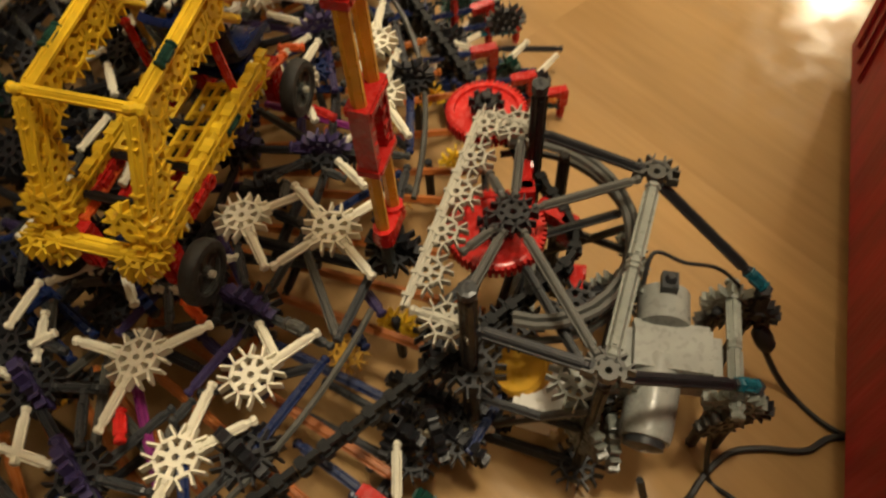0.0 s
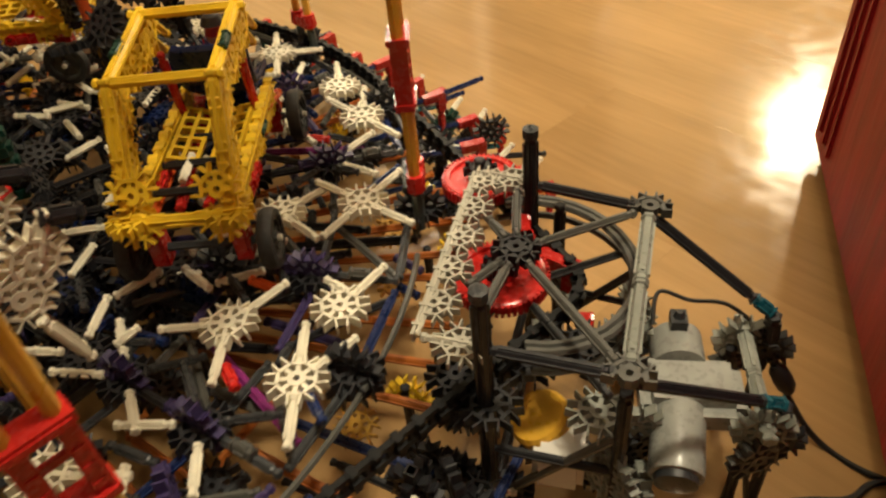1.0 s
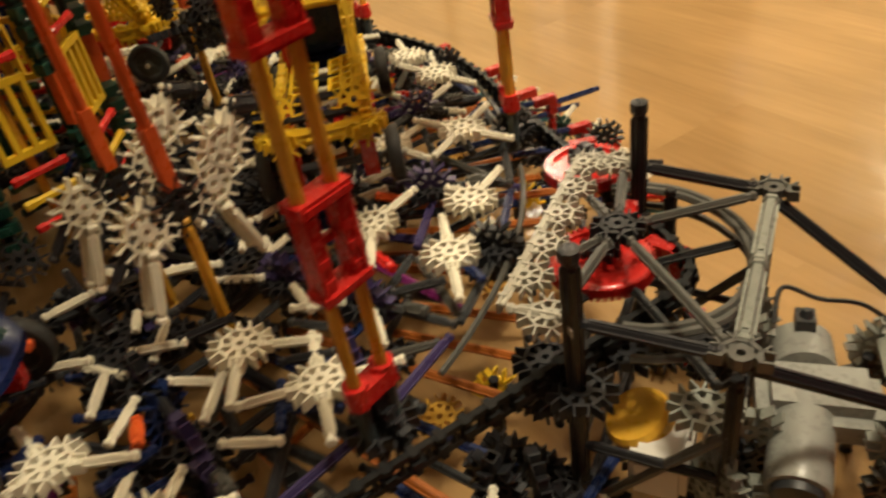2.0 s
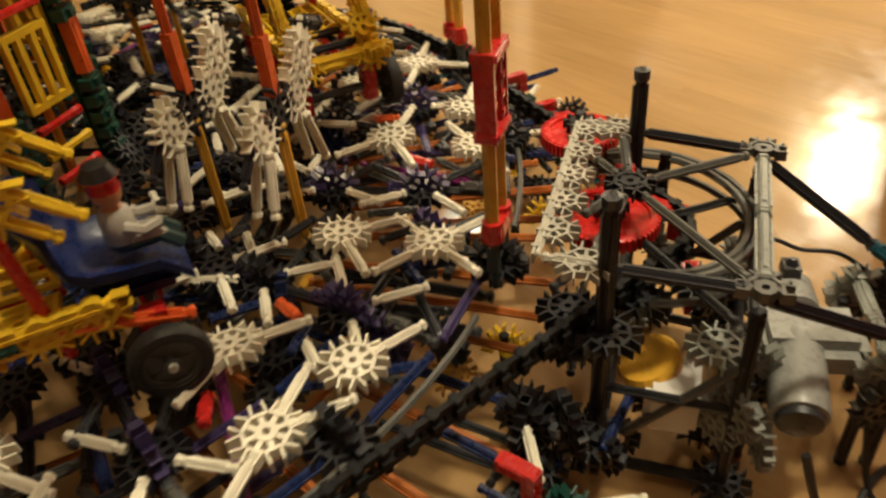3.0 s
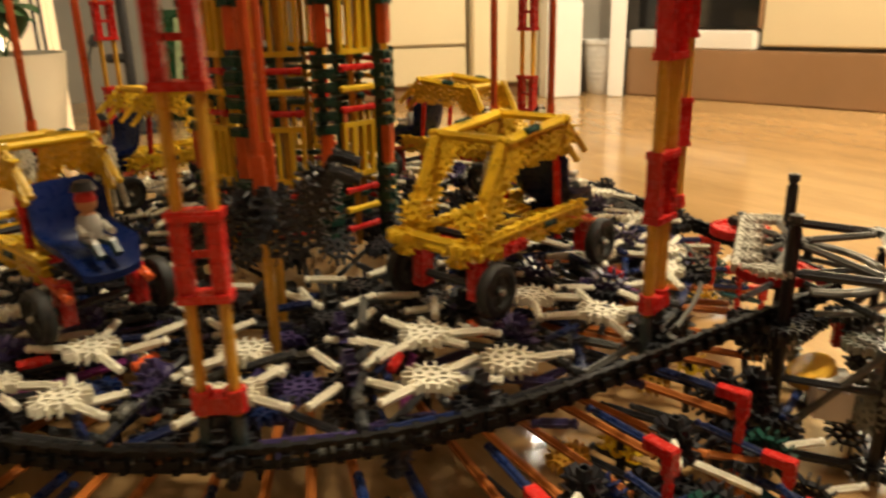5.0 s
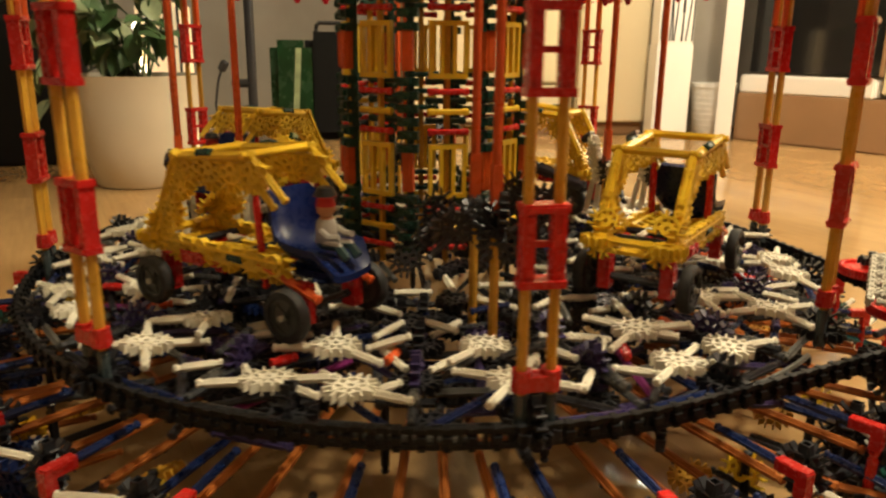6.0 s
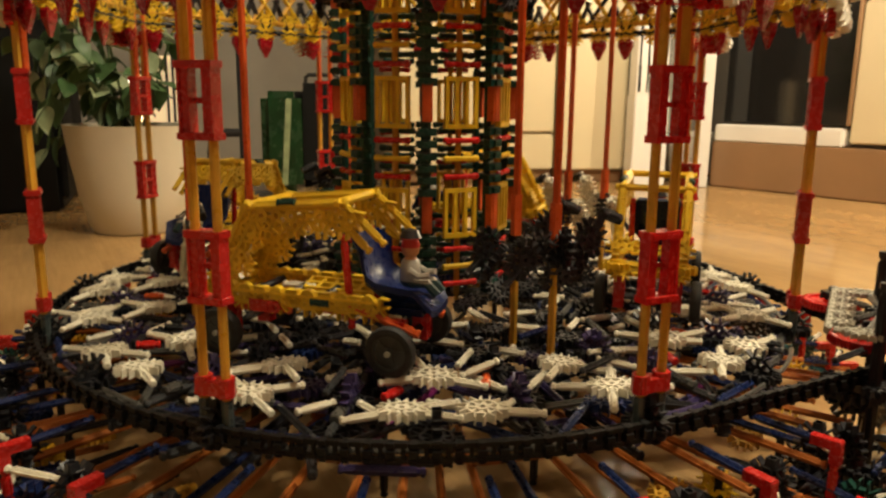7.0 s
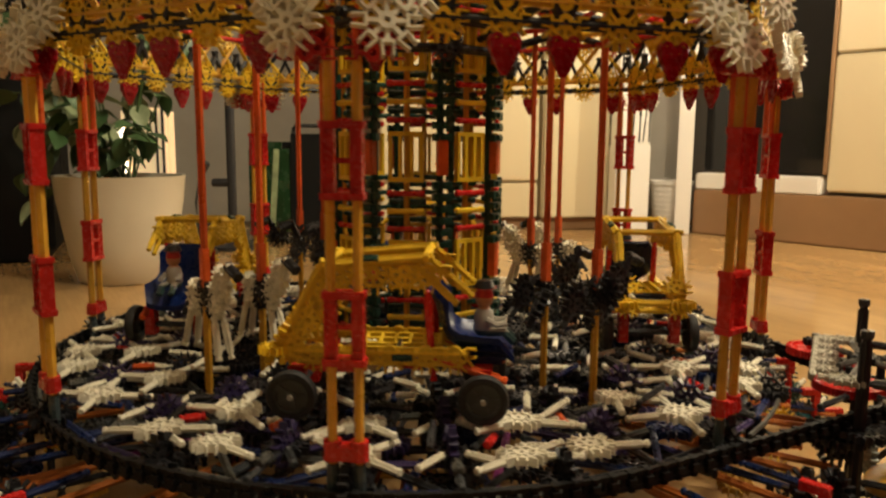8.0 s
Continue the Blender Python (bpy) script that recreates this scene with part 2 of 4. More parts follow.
def red_cabinet():
    # its long side runs from the far corner towards the camera's side
    c, d = Vector((0.786, 0.021, 0)), Vector((-0.485, -0.875, 0)).normalized()
    yaw = math.degrees(math.atan2(d.y, d.x))
    ob = thing("red_cabinet", "tall red-stained wooden cabinet standing on the floor", "cabinet", pose(c.x, c.y, 0, 0, 0, yaw))
    put("body", bevel_box(0.9, 0.42, 0.84, REDWOOD, "body", 0.012), ob, pose(0.45, 0.222, 0.42))
    put("side_panel", bevel_box(0.88, 0.012, 0.80, REDWOOD, "side_panel", 0.003), ob, pose(0.45, 0.007, 0.42))
    bead = bevel_box(0.008, 0.006, 0.76, REDWOOD, "bead", 0.002)
    for k in range(3):
        put("bead", bead, ob, pose(0.035 + 0.022 * k, 0.001, 0.42))
    put("top", bevel_box(0.93, 0.46, 0.025, REDWOOD, "top", 0.006), ob, pose(0.45, 0.222, 0.853))


def cupboards():
    # cream cupboard fronts on the far side
    for x0, x1, y0, drawer in ((-0.15, 0.50, 2.14, True), (0.505, 0.79, 2.185, False)):
        label = "cream lacquered kitchen cupboard with a drawer below" if drawer else "plain cream lacquered tall cupboard with one flat door"
        ob = thing("cupboard", label, "cupboard", pose((x0 + x1) / 2, y0, 0, 0, 0, 9), "cream cupboards")
        w = x1 - x0
        put("body", bevel_box(w - 0.004, 0.4, 1.9, CABINET, "body"), ob, pose(0, 0.22, 1.0))
        put("plinth", bevel_box(w - 0.004, 0.38, 0.05, PLINTH, "plinth"), ob, pose(0, 0.22, 0.025))
        if drawer:
            put("drawer_front", bevel_box(w - 0.01, 0.02, 0.14, CABINET, "drawer_front"), ob, pose(0, 0.008, 0.122))
            put("door", bevel_box(w - 0.01, 0.02, 1.68, CABINET, "door"), ob, pose(0, 0.008, 1.040))
        else:
            put("door", bevel_box(w - 0.01, 0.02, 1.83, CABINET, "door"), ob, pose(0, 0.008, 0.967))
    # step and dark glazed door along the other side
    p, q = Vector((1.10, 2.11, 0)), Vector((2.5, 0.42, 0))
    d = q - p
    yaw = math.degrees(math.atan2(d.y, d.x))
    m = pose(p.x, p.y, 0, 0, 0, yaw)
    ob = thing("window_1", "dark night window in a white frame over a brown base", "window", m, kind="structure")
    put("base_board", bevel_box(d.length, 0.1, 0.176, PLINTH, "base_board"), ob, pose(d.length / 2, 0.05, 0.088))
    put("window_sill", bevel_box(0.478, 0.1, 0.065, FRAME, "window_sill"), ob, pose(0.242, 0.055, 0.2085))
    put("pane", Build().box(0.46, 0.02, 1.5, pose(0.24, 0.07, 1.0)).mesh("pane", GLASS), ob)
    put("window_frame", bevel_box(0.010, 0.08, 1.6, PLINTH, "window_frame", 0.002), ob, pose(0.4865, 0.06, 1.05))
    put("window_frame", bevel_box(0.50, 0.1, 0.2, FRAME, "window_frame"), ob, pose(0.25, 0.05, 1.85))
    ob = thing("tall_cupboard", "tall cream cupboard with flat doors", "cupboard", m)
    for k in range(2):
        put("door", bevel_box(0.735, 0.03, 0.47, CABINET, "door"), ob, pose(0.861 + 0.74 * k, 0.045, 0.425))
        put("upper_door", bevel_box(0.735, 0.03, 1.4, CABINET, "upper_door"), ob, pose(0.861 + 0.74 * k, 0.045, 1.366))
    put("body", bevel_box(1.49, 0.3, 1.92, CABINET, "body"), ob, pose(1.24, 0.22, 1.15))
    # white post of the doorway
    tagged(new("trim", bevel_box(0.058, 0.07, 2.49, FRAME, "trim", 0.004)), "white painted door post", "door frame", kind="structure").matrix_basis = pose(1.05, 2.08, 1.245, 0, 0, -20)
    tagged(new("trim_panel", bevel_box(0.20, 0.02, 2.49, WALL, "trim_panel", 0.004)), "cream panel beside the door post", "panel", kind="structure").matrix_basis = pose(1.01, 2.31, 1.245, 0, 0, -10)


def basket():
    ob = thing("basket", "white plastic waste basket on the floor", "basket", pose(1.045, 2.205, 0))
    prof = [(0.062, 0), (0.066, 0.004), (0.085, 0.19), (0.09, 0.19), (0.09, 0.205), (0.083, 0.205), (0.063, 0.01), (0.0, 0.01)]
    put("body", Build().lathe(prof, 28, None, False).mesh("body", BASKET, True), ob)
    b = Build()
    for k in range(8):
        b.ring(0.066 + 0.0022 * k, 0.0685 + 0.0022 * k, 0.006, 28, pose(0, 0, 0.03 + 0.02 * k))
    put("rib", b.mesh("rib", BASKET), ob)


def shopping_bag():
    ob = thing("paper_bag", "tall white paper bag with a zebra-striped upper part", "bag", pose(0.842, 2.12, 0, 0, 0, 8))
    put("body", bevel_box(0.14, 0.08, 0.35, FRAME, "body", 0.004), ob, pose(0, 0, 0.175))
    put("upper_panel", bevel_box(0.134, 0.074, 0.42, FRAME, "upper_panel", 0.003), ob, pose(0, 0, 0.56))
    rng = random.Random(2)
    for k in range(8):
        x = -0.056 + 0.016 * k
        lean = 0.016 * math.sin(1.3 * k)
        pts = [(x + lean * math.sin(2.2 * i / 8 + k), -0.0375, 0.36 + 0.4 * i / 8) for i in range(9)]
        b = Build()
        for p, q in zip(pts, pts[1:]):
            b.box(rng.uniform(0.007, 0.0105), 0.003, (Vector(q) - Vector(p)).length, along(p, q) @ pose(0, 0, (Vector(q) - Vector(p)).length / 2))
        put("stripe", b.mesh("stripe", CABLE), ob)


def plant():
    x, y = -0.742, 1.07
    ob = thing("plant_pot", "round cream ceramic plant pot on the floor", "plant pot", pose(x, y, 0))
    prof = [(0.100, 0), (0.108, 0.006), (0.130, 0.09), (0.148, 0.20), (0.154, 0.258), (0.156, 0.264), (0.148, 0.264), (0.144, 0.24), (0, 0.238)]
    put("body", Build().lathe(prof, 48, None, False).mesh("body", POT, True), ob)
    put("soil", Build().lathe([(0.137, 0.236), (0.137, 0.246), (0.05, 0.252), (0, 0.252)], 24).mesh("soil", SOIL), ob)
    pl = thing("house_plant", "leafy green house plant with pale drooping leaves in a pot", "plant", pose(x, y, 0.246))
    rng = random.Random(11)

    def leaf_mesh(mat, length):
        b = Build()
        n = 9
        v, f = [], []
        for i in range(n + 1):
            u = i / n
            wv = length * 0.36 * (math.sin(math.pi * u ** 0.72) ** 0.9 if 0 < u < 1 else 0.01)
            z = -0.35 * length * u * u
            v += [(length * u, -wv, z + 0.06 * length), (length * u, 0, z), (length * u, wv, z + 0.06 * length)]
        for i in range(n):
            a = 3 * i
            f += [(a, a + 1, a + 4, a + 3), (a + 1, a + 2, a + 5, a + 4)]
        m = len(v)
        v += [(p[0], p[1], p[2] - 0.0008) for p in v]
        f += [tuple(m + k for k in g[::-1]) for g in f]
        return b.add(v, f).mesh("leaf", mat, True)

    kinds = [leaf_mesh(LEAF, 0.060), leaf_mesh(PALE_LEAF, 0.064), leaf_mesh(LEAF, 0.050), leaf_mesh(LEAF, 0.070)]
    for s in range(21):
        a = rng.uniform(0, 360)
        reach, rise = rng.uniform(0.08, 0.26), rng.uniform(0.08, 0.5)
        droop = rng.uniform(-0.12, 0.10) if reach > 0.13 else 0.05
        ca, sa = math.cos(radians(a)), math.sin(radians(a))
        pts = []
        for i in range(7):
            u = i / 6
            pts.append((ca * (0.03 + reach * u), sa * (0.03 + reach * u), rise * (2 * u - u * u) + droop * u * u * 1.6))
        put("stem", Build().tube(pts, 0.0028, 5).mesh("stem", LEAF), pl)
        for i in range(1, 7):
            for side in (-1, 1):
                if rng.random() < 0.85:
                    m = Matrix.Translation(pts[i]) @ pose(0, 0, 0, rng.uniform(-35, 35), rng.uniform(-10, 60), a + side * rng.uniform(20, 100))
                    put("leaf", kinds[rng.randrange(4)], pl, m)
    # long shoots that hang over the rim
    for a, reach, drop in ((172, 0.165, 0.04), (196, 0.18, 0.0), (215, 0.16, 0.06), (232, 0.17, -0.04), (184, 0.19, -0.12)):
        ca, sa = math.cos(radians(a)), math.sin(radians(a))
        pts = [(ca * (0.03 + reach * i / 7), sa * (0.03 + reach * i / 7), 0.34 * math.sin(1.9 * i / 7) - (drop + 0.30) * (i / 7) ** 2.2) for i in range(8)]
        put("stem", Build().tube(pts, 0.0028, 5).mesh("stem", LEAF), pl)
        for i in range(3, 8):
            for side in (-1, 1):
                m = Matrix.Translation(pts[i]) @ pose(0, 0, 0, rng.uniform(-25, 25), rng.uniform(25, 75), a + side * rng.uniform(15, 80))
                put("leaf", kinds[rng.randrange(4)], pl, m)


def far_left_things():
    ob = thing("floor_stand", "black metal stand pole with a round foot", "stand", pose(-0.61, 1.66, 0))
    put("foot", Build().lathe([(0.11, 0), (0.11, 0.012), (0.02, 0.022), (0.012, 0.05)], 24).mesh("foot", BLACK, True), ob)
    put("pole", Build().lathe([(0.015, 0.02), (0.015, 1.3)], 12).mesh("pole", BLACK, True), ob)
    put("clamp", Build().lathe([(0.008, -0.035), (0.014, -0.03), (0.014, 0.03), (0.008, 0.035)], 10, pose(-0.03, 0, 0.215, 0, 90)).mesh("clamp", BLACK), ob)
    ob = thing("folder_box", "dark green glossy plastic box leaning by the wall", "box", pose(-0.525, 1.86, 0, 0, 0, 12))
    put("body", bevel_box(0.14, 0.10, 0.35, GREENBAG, "body", 0.025), ob, pose(0, 0, 0.175))
    # pale strip paints the highlight on the glossy green front
    put("strip", bevel_box(0.02, 0.004, 0.3, PALE_LEAF, "strip", 0.0015), ob, pose(0.015, -0.051, 0.175, 0, 4))
    ob = thing("dark_case", "black upright case with a carrying handle", "suitcase", pose(-0.40, 2.01, 0, 0, 0, 6))
    put("body", bevel_box(0.20, 0.13, 0.38, CLOTH, "body", 0.03), ob, pose(0, 0, 0.19))
    put("handle", Build().tube([(-0.06, 0, 0.375), (-0.06, 0, 0.40), (-0.05, 0, 0.41), (0.05, 0, 0.41), (0.06, 0, 0.40), (0.06, 0, 0.375)], 0.008).mesh("handle", CABLE), ob)
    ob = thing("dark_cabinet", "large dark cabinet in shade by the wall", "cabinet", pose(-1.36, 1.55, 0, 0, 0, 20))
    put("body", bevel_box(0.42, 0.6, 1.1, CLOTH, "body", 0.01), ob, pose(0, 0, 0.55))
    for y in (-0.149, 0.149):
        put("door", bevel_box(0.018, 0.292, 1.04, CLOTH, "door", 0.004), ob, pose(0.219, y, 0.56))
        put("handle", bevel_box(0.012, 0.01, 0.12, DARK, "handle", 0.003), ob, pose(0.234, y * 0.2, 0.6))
    # no real lamp: glowing panel and tube added to imitate lit wall and glare
    ob = thing("lit_wall_strip", "narrow glowing cream panel imitating lit wall behind the plant", "floor lamp", pose(-0.79, 1.42, 0))
    put("foot", bevel_box(0.16, 0.09, 0.02, BLACK, "foot", 0.004), ob, pose(0, 0, 0.01))
    put("shade", bevel_box(0.14, 0.06, 0.42, GLOW, "shade", 0.01), ob, pose(0, 0, 0.235))
    put("glare_streak", Build().tube([(-0.066, -0.034, 0.22), (-0.052, -0.036, 0.27), (-0.06, -0.036, 0.33), (-0.068, -0.034, 0.40)], 0.009, 8).mesh("glare_streak", GLARE, True), ob)
    for x in (0.036, 0.054):
        put("bar", Build().lathe([(0.004, 0.02), (0.004, 0.445)], 8).mesh("bar", BLACK), ob, pose(x, -0.036, 0))
    ob = thing("desk_lamp", "small black gooseneck lamp standing by the wall", "lamp", pose(-0.672, 1.52, 0))
    put("foot", Build().lathe([(0.045, 0), (0.045, 0.01), (0.01, 0.016)], 20).mesh("foot", BLACK, True), ob)
    put("neck", Build().tube([(0, 0, 0.012), (-0.012, 0, 0.09), (-0.016, 0, 0.16), (-0.004, 0, 0.23), (0.010, 0, 0.268)], 0.0035).mesh("neck", BLACK, True), ob)
    put("head", Build().lathe([(0.006, -0.018), (0.013, -0.012), (0.013, 0.012), (0.006, 0.018)], 14, pose(0.014, 0, 0.272, 0, 30)).mesh("head", BLACK, True), ob)


# ---------------------------------------------------------------- carousel, the turning part
def bracket_mesh():
    """Red two-rod clip of a column: end flanges, two sleeves and a pierced web."""
    if "bracket" not in CACHE:
        h, b = 0.043, Build()
        for z in (-h / 2, h / 2):
            b.box(0.027, 0.012, 0.0045, pose(0, 0, z))
            b.box(0.023, 0.014, 0.003, pose(0, 0, z * 0.96))
        for s in (-1, 1):
            b.box(0.0068, 0.008, h, pose(s * 0.0083, 0, 0))
            b.box(0.0020, 0.0105, h, pose(s * 0.0114, 0, 0))
            for z in (-0.015, -0.005, 0.005, 0.015):
                b.box(0.0052, 0.0095, 0.0035, pose(s * 0.0083, 0, z))
        b.box(0.012, 0.0025, 0.0035, pose(0, 0.003, 0))
        CACHE["bracket"] = b.mesh("bracket", RED)
    return CACHE["bracket"]


def column(car, deg):
    base = Matrix.Translation(at(1.0, deg)) @ pose(0, 0, 0, 0, 0, deg + 90)
    b = Build()
    for s in (-1, 1):
        for z0, z1 in ((0.008, 0.079), (0.119, 0.183), (0.223, 0.265)):
            b.lathe([(0.003, z0), (0.0032, z0 + 0.001), (0.0032, z1), (0.003, z1)], 6, pose(s * 0.0087, 0, 0))
            b.box(0.0022, 0.0072, z1 - z0 - 0.006, pose(s * 0.0087, 0, (z0 + z1) / 2))
    col = put("column", b.mesh("column", TAN), car, base, "paired yellow rods clipped in red brackets")
    foot = Build().box(0.025, 0.012, 0.009, pose(0, 0, 0.018), 0.92)
    for s in (-1, 1):
        foot.ring(0.003, 0.0062, 0.013, 8, pose(s * 0.0087, 0, 0.019))
    put("foot", foot.mesh("foot", RED), col)
    put("bracket", bracket_mesh(), col, pose(0, 0, 0.099))
    put("bracket", bracket_mesh(), col, pose(0, 0, 0.203))
    up = Build()
    for s in (-1, 1):
        up.lathe([(0.003, 0.222), (0.0032, 0.224), (0.0032, 0.30), (0.003, 0.302)], 6, pose(s * 0.0085, 0.004, 0))
    put("upper_rod", up.mesh("upper_rod", ORANGE), col)
    shoe = Build()
    for s in (-1, 1):
        shoe.lathe([(0.0042, -0.02), (0.0042, 0.010)], 8, pose(s * 0.0087, 0, 0))
    put("socket", shoe.mesh("socket", SOCKET), col)


def deck(car):
    rng = random.Random(5)
    flat = lambda a: pose(0, 0, 0, 0, 0, a)
    white_len = 0.033
    for k in range(8):
        s = A0 + 45 * k
        # white connectors with short white rods, (radius, angle, rod directions)
        stars = ((0.899, -0.3, 10, (45, 135, 225, 315)), (0.923, -17.3, 27, (45,)), (0.925, -26.2, 27, (45, 90, 270)),
                 (0.766, -22.4, 20, (45, 180, 270)), (0.748, -1.5, 0, (45, 315)), (0.60, -13.0, 12, (45, 225, 315)), (0.585, -34.0, 30, (90, 180)),
                 (0.45, -2.0, 5, (45, 180)), (0.44, -24.0, 18, (90, 225)))
        for r, da, own, dirs in stars:
            p = at(r, s + da, rng.uniform(-0.004, 0.004))
            turn = s + da + own
            tilt = pose(0, 0, 0, rng.uniform(-4, 4), rng.uniform(-4, 4), turn)
            if r > 0.7:
                conn(car, p, WHITE, tilt, name="white_connector")
            else:
                conn(car, p - Vector((0, 0, 0.006)), BLACK, tilt, name="dark_connector")
            for d in dirs:
                v = tilt @ Vector((math.cos(radians(d)), math.sin(radians(d)), 0))
                rod(car, p + v * 0.0105, p + v * (0.0105 + white_len), WHITE, "white_rod")
        # dark upright connectors carry the spokes
        for r, da, mat in ((0.835, -11.0, PURPLE), (0.835, -33.5, PURPLE), (0.67, -11.0, BLACK), (0.67, -33.0, PURPLE),
                           (1.0, 0.0, BLACK), (0.52, -11.0, BLACK), (0.52, -33.0, BLACK), (0.98, -22.5, BLACK)):
            p = at(r, s + da, -0.02)
            conn(car, p, mat, flat(s + da) @ pose(0, 0, 0, 90), name="dark_connector")
            conn(car, p - Vector((0, 0, 0.004)), BLACK, flat(s + da + 10), name="dark_connector")
            if 0.6 < r < 0.9:
                for d in (40, 140, 215, 320):
                    if rng.random() < 0.75:
                        v = flat(s + da + d + rng.uniform(-8, 8)) @ Vector((1, 0, 0.06))
                        rod(car, p + v * 0.013, p + v * 0.046, WHITE if rng.random() < 0.8 else DARK, "white_rod")
        # spokes and chords of rods at two levels
        for da in (-11.0, -33.5):
            rod(car, at(0.53, s + da, -0.03), at(0.66, s + da, -0.03), DARK, "dark_rod")
            rod(car, at(0.69, s + da, -0.025), at(0.815, s + da, -0.025), BLACK, "dark_rod")
            rod(car, at(0.85, s + da, -0.025), at(0.985, s + da, -0.03), DARK, "dark_rod")
            rod(car, at(0.26, s + da, -0.03), at(0.50, s + da, -0.03), BLACK, "dark_rod")
            rod(car, at(0.90, s + da, -0.018), at(0.94, s + da, -0.018), GREY, "grey_sleeve", 0.0043)
            rod(car, at(0.77, s + da, -0.018), at(0.81, s + da, -0.018), PURPLE, "purple_sleeve", 0.0046)
            rod(car, at(0.62, s + da, -0.018), at(0.66, s + da, -0.018), PURPLE, "purple_sleeve", 0.0046)
        for r, z in ((0.98, -0.04), (0.835, -0.05), (0.67, -0.05), (0.52, -0.05), (0.37, -0.05)):
            for a, b in ((0.8, -10.2), (-11.8, -21.7), (-23.3, -32.7), (-34.3, -44.2)):
                mat = rng.choice((BLACK, DARK, DARK, BLUE, PURPLE, GREY))
                rod(car, at(r, s + a, z), at(r, s + b, z), mat, "dark_rod")
        for r0, r1, a0, a1 in ((0.85, 0.98, -1.5, -10), (0.85, 0.98, -21, -12.5), (0.85, 0.98, -24, -32), (0.85, 0.97, -43, -35),
                               (0.69, 0.82, -2, -10), (0.69, 0.82, -21, -12), (0.69, 0.82, -24, -32), (0.54, 0.66, -20, -12), (0.54, 0.66, -24, -32)):
            rod(car, at(r0, s + a0, -0.045), at(r1, s + a1, -0.045), rng.choice((DARK, BLACK, GREY, BLUE, PURPLE)), "dark_rod")
        rod(car, at(0.96, s - 30, -0.055), at(0.70, s - 22, -0.055), MAGENTA, "magenta_rod")
        rod(car, at(0.74, s - 14, -0.012), at(0.79, s - 15, -0.012), ORANGE, "red_rod", 0.0036)
        rod(car, at(0.80, s - 27, -0.012), at(0.845, s - 29, -0.012), RED, "red_rod", 0.0036)
        # lower layers of dark rods under the deck
        for _ in range(34):
            r, da, z = rng.uniform(0.28, 0.96), rng.uniform(-45, 0), rng.choice((-0.075, -0.095, -0.115))
            span = rng.choice((6, 9)) / max(r, 0.4)
            mat = rng.choice((BLACK, DARK, DARK, BLUE, PURPLE, GREY))
            if rng.random() < 0.5:
                rod(car, at(r, s + da, z), at(r, s + da + span, z), mat, "dark_rod", 0.0036)
            else:
                rod(car, at(r, s + da, z), at(min(1.0, r + 0.16), s + da + rng.uniform(-4, 4), z), mat, "dark_rod", 0.0036)
        for _ in range(12):
            conn(car, at(rng.uniform(0.3, 0.97), s + rng.uniform(-45, 0), rng.choice((-0.08, -0.10))), rng.choice((BLACK, BLACK, DARK)), pose(0, 0, 0, rng.choice((0, 0, 90)), 0, rng.uniform(0, 180)), name="dark_connector")
        # loose-looking short rods standing on the inner rings
        for _ in range(16):
            r, da = rng.uniform(0.30, 0.96), rng.uniform(-45, 0)
            p = at(r, s + da, rng.uniform(-0.035, 0.0))
            a = rng.uniform(0, 360)
            v = Vector((math.cos(radians(a)), math.sin(radians(a)), rng.uniform(-0.1, 0.35)))
            mat = rng.choice((WHITE, WHITE, DARK, BLACK, DARK, BLUE, GREY))
            rod(car, p, p + v.normalized() * rng.choice((0.017, 0.033, 0.033)), mat, "short_rod")
        for _ in range(9):
            r, da = rng.uniform(0.28, 0.9), rng.uniform(-45, 0)
            conn(car, at(r, s + da, -0.05), rng.choice((BLACK, BLACK, PURPLE, BLUE)), pose(0, 0, 0, rng.choice((0, 90)), 0, rng.uniform(0, 180)), name="dark_connector")
        # lower ring of rods that the deck runs on
        rod(car, at(0.30, s, -0.1), at(0.99, s, -0.1), BLACK, "dark_rod", 0.004)
        rod(car, at(1.0, s, -0.06), at(1.0, s, -0.01), BLACK, "dark_rod", 0.004)
        # bent grey hose beside the rim
        pts = [at(1.0 + 0.006 * math.sin(math.pi * u), s - 6 - 32 * u, 0.012 * math.sin(math.pi * u) - 0.048) for u in [i / 14 for i in range(15)]]
        put("hose", Build().tube(pts, 0.0021).mesh("hose", GREY, True), car, None, "bent grey flexible rod")


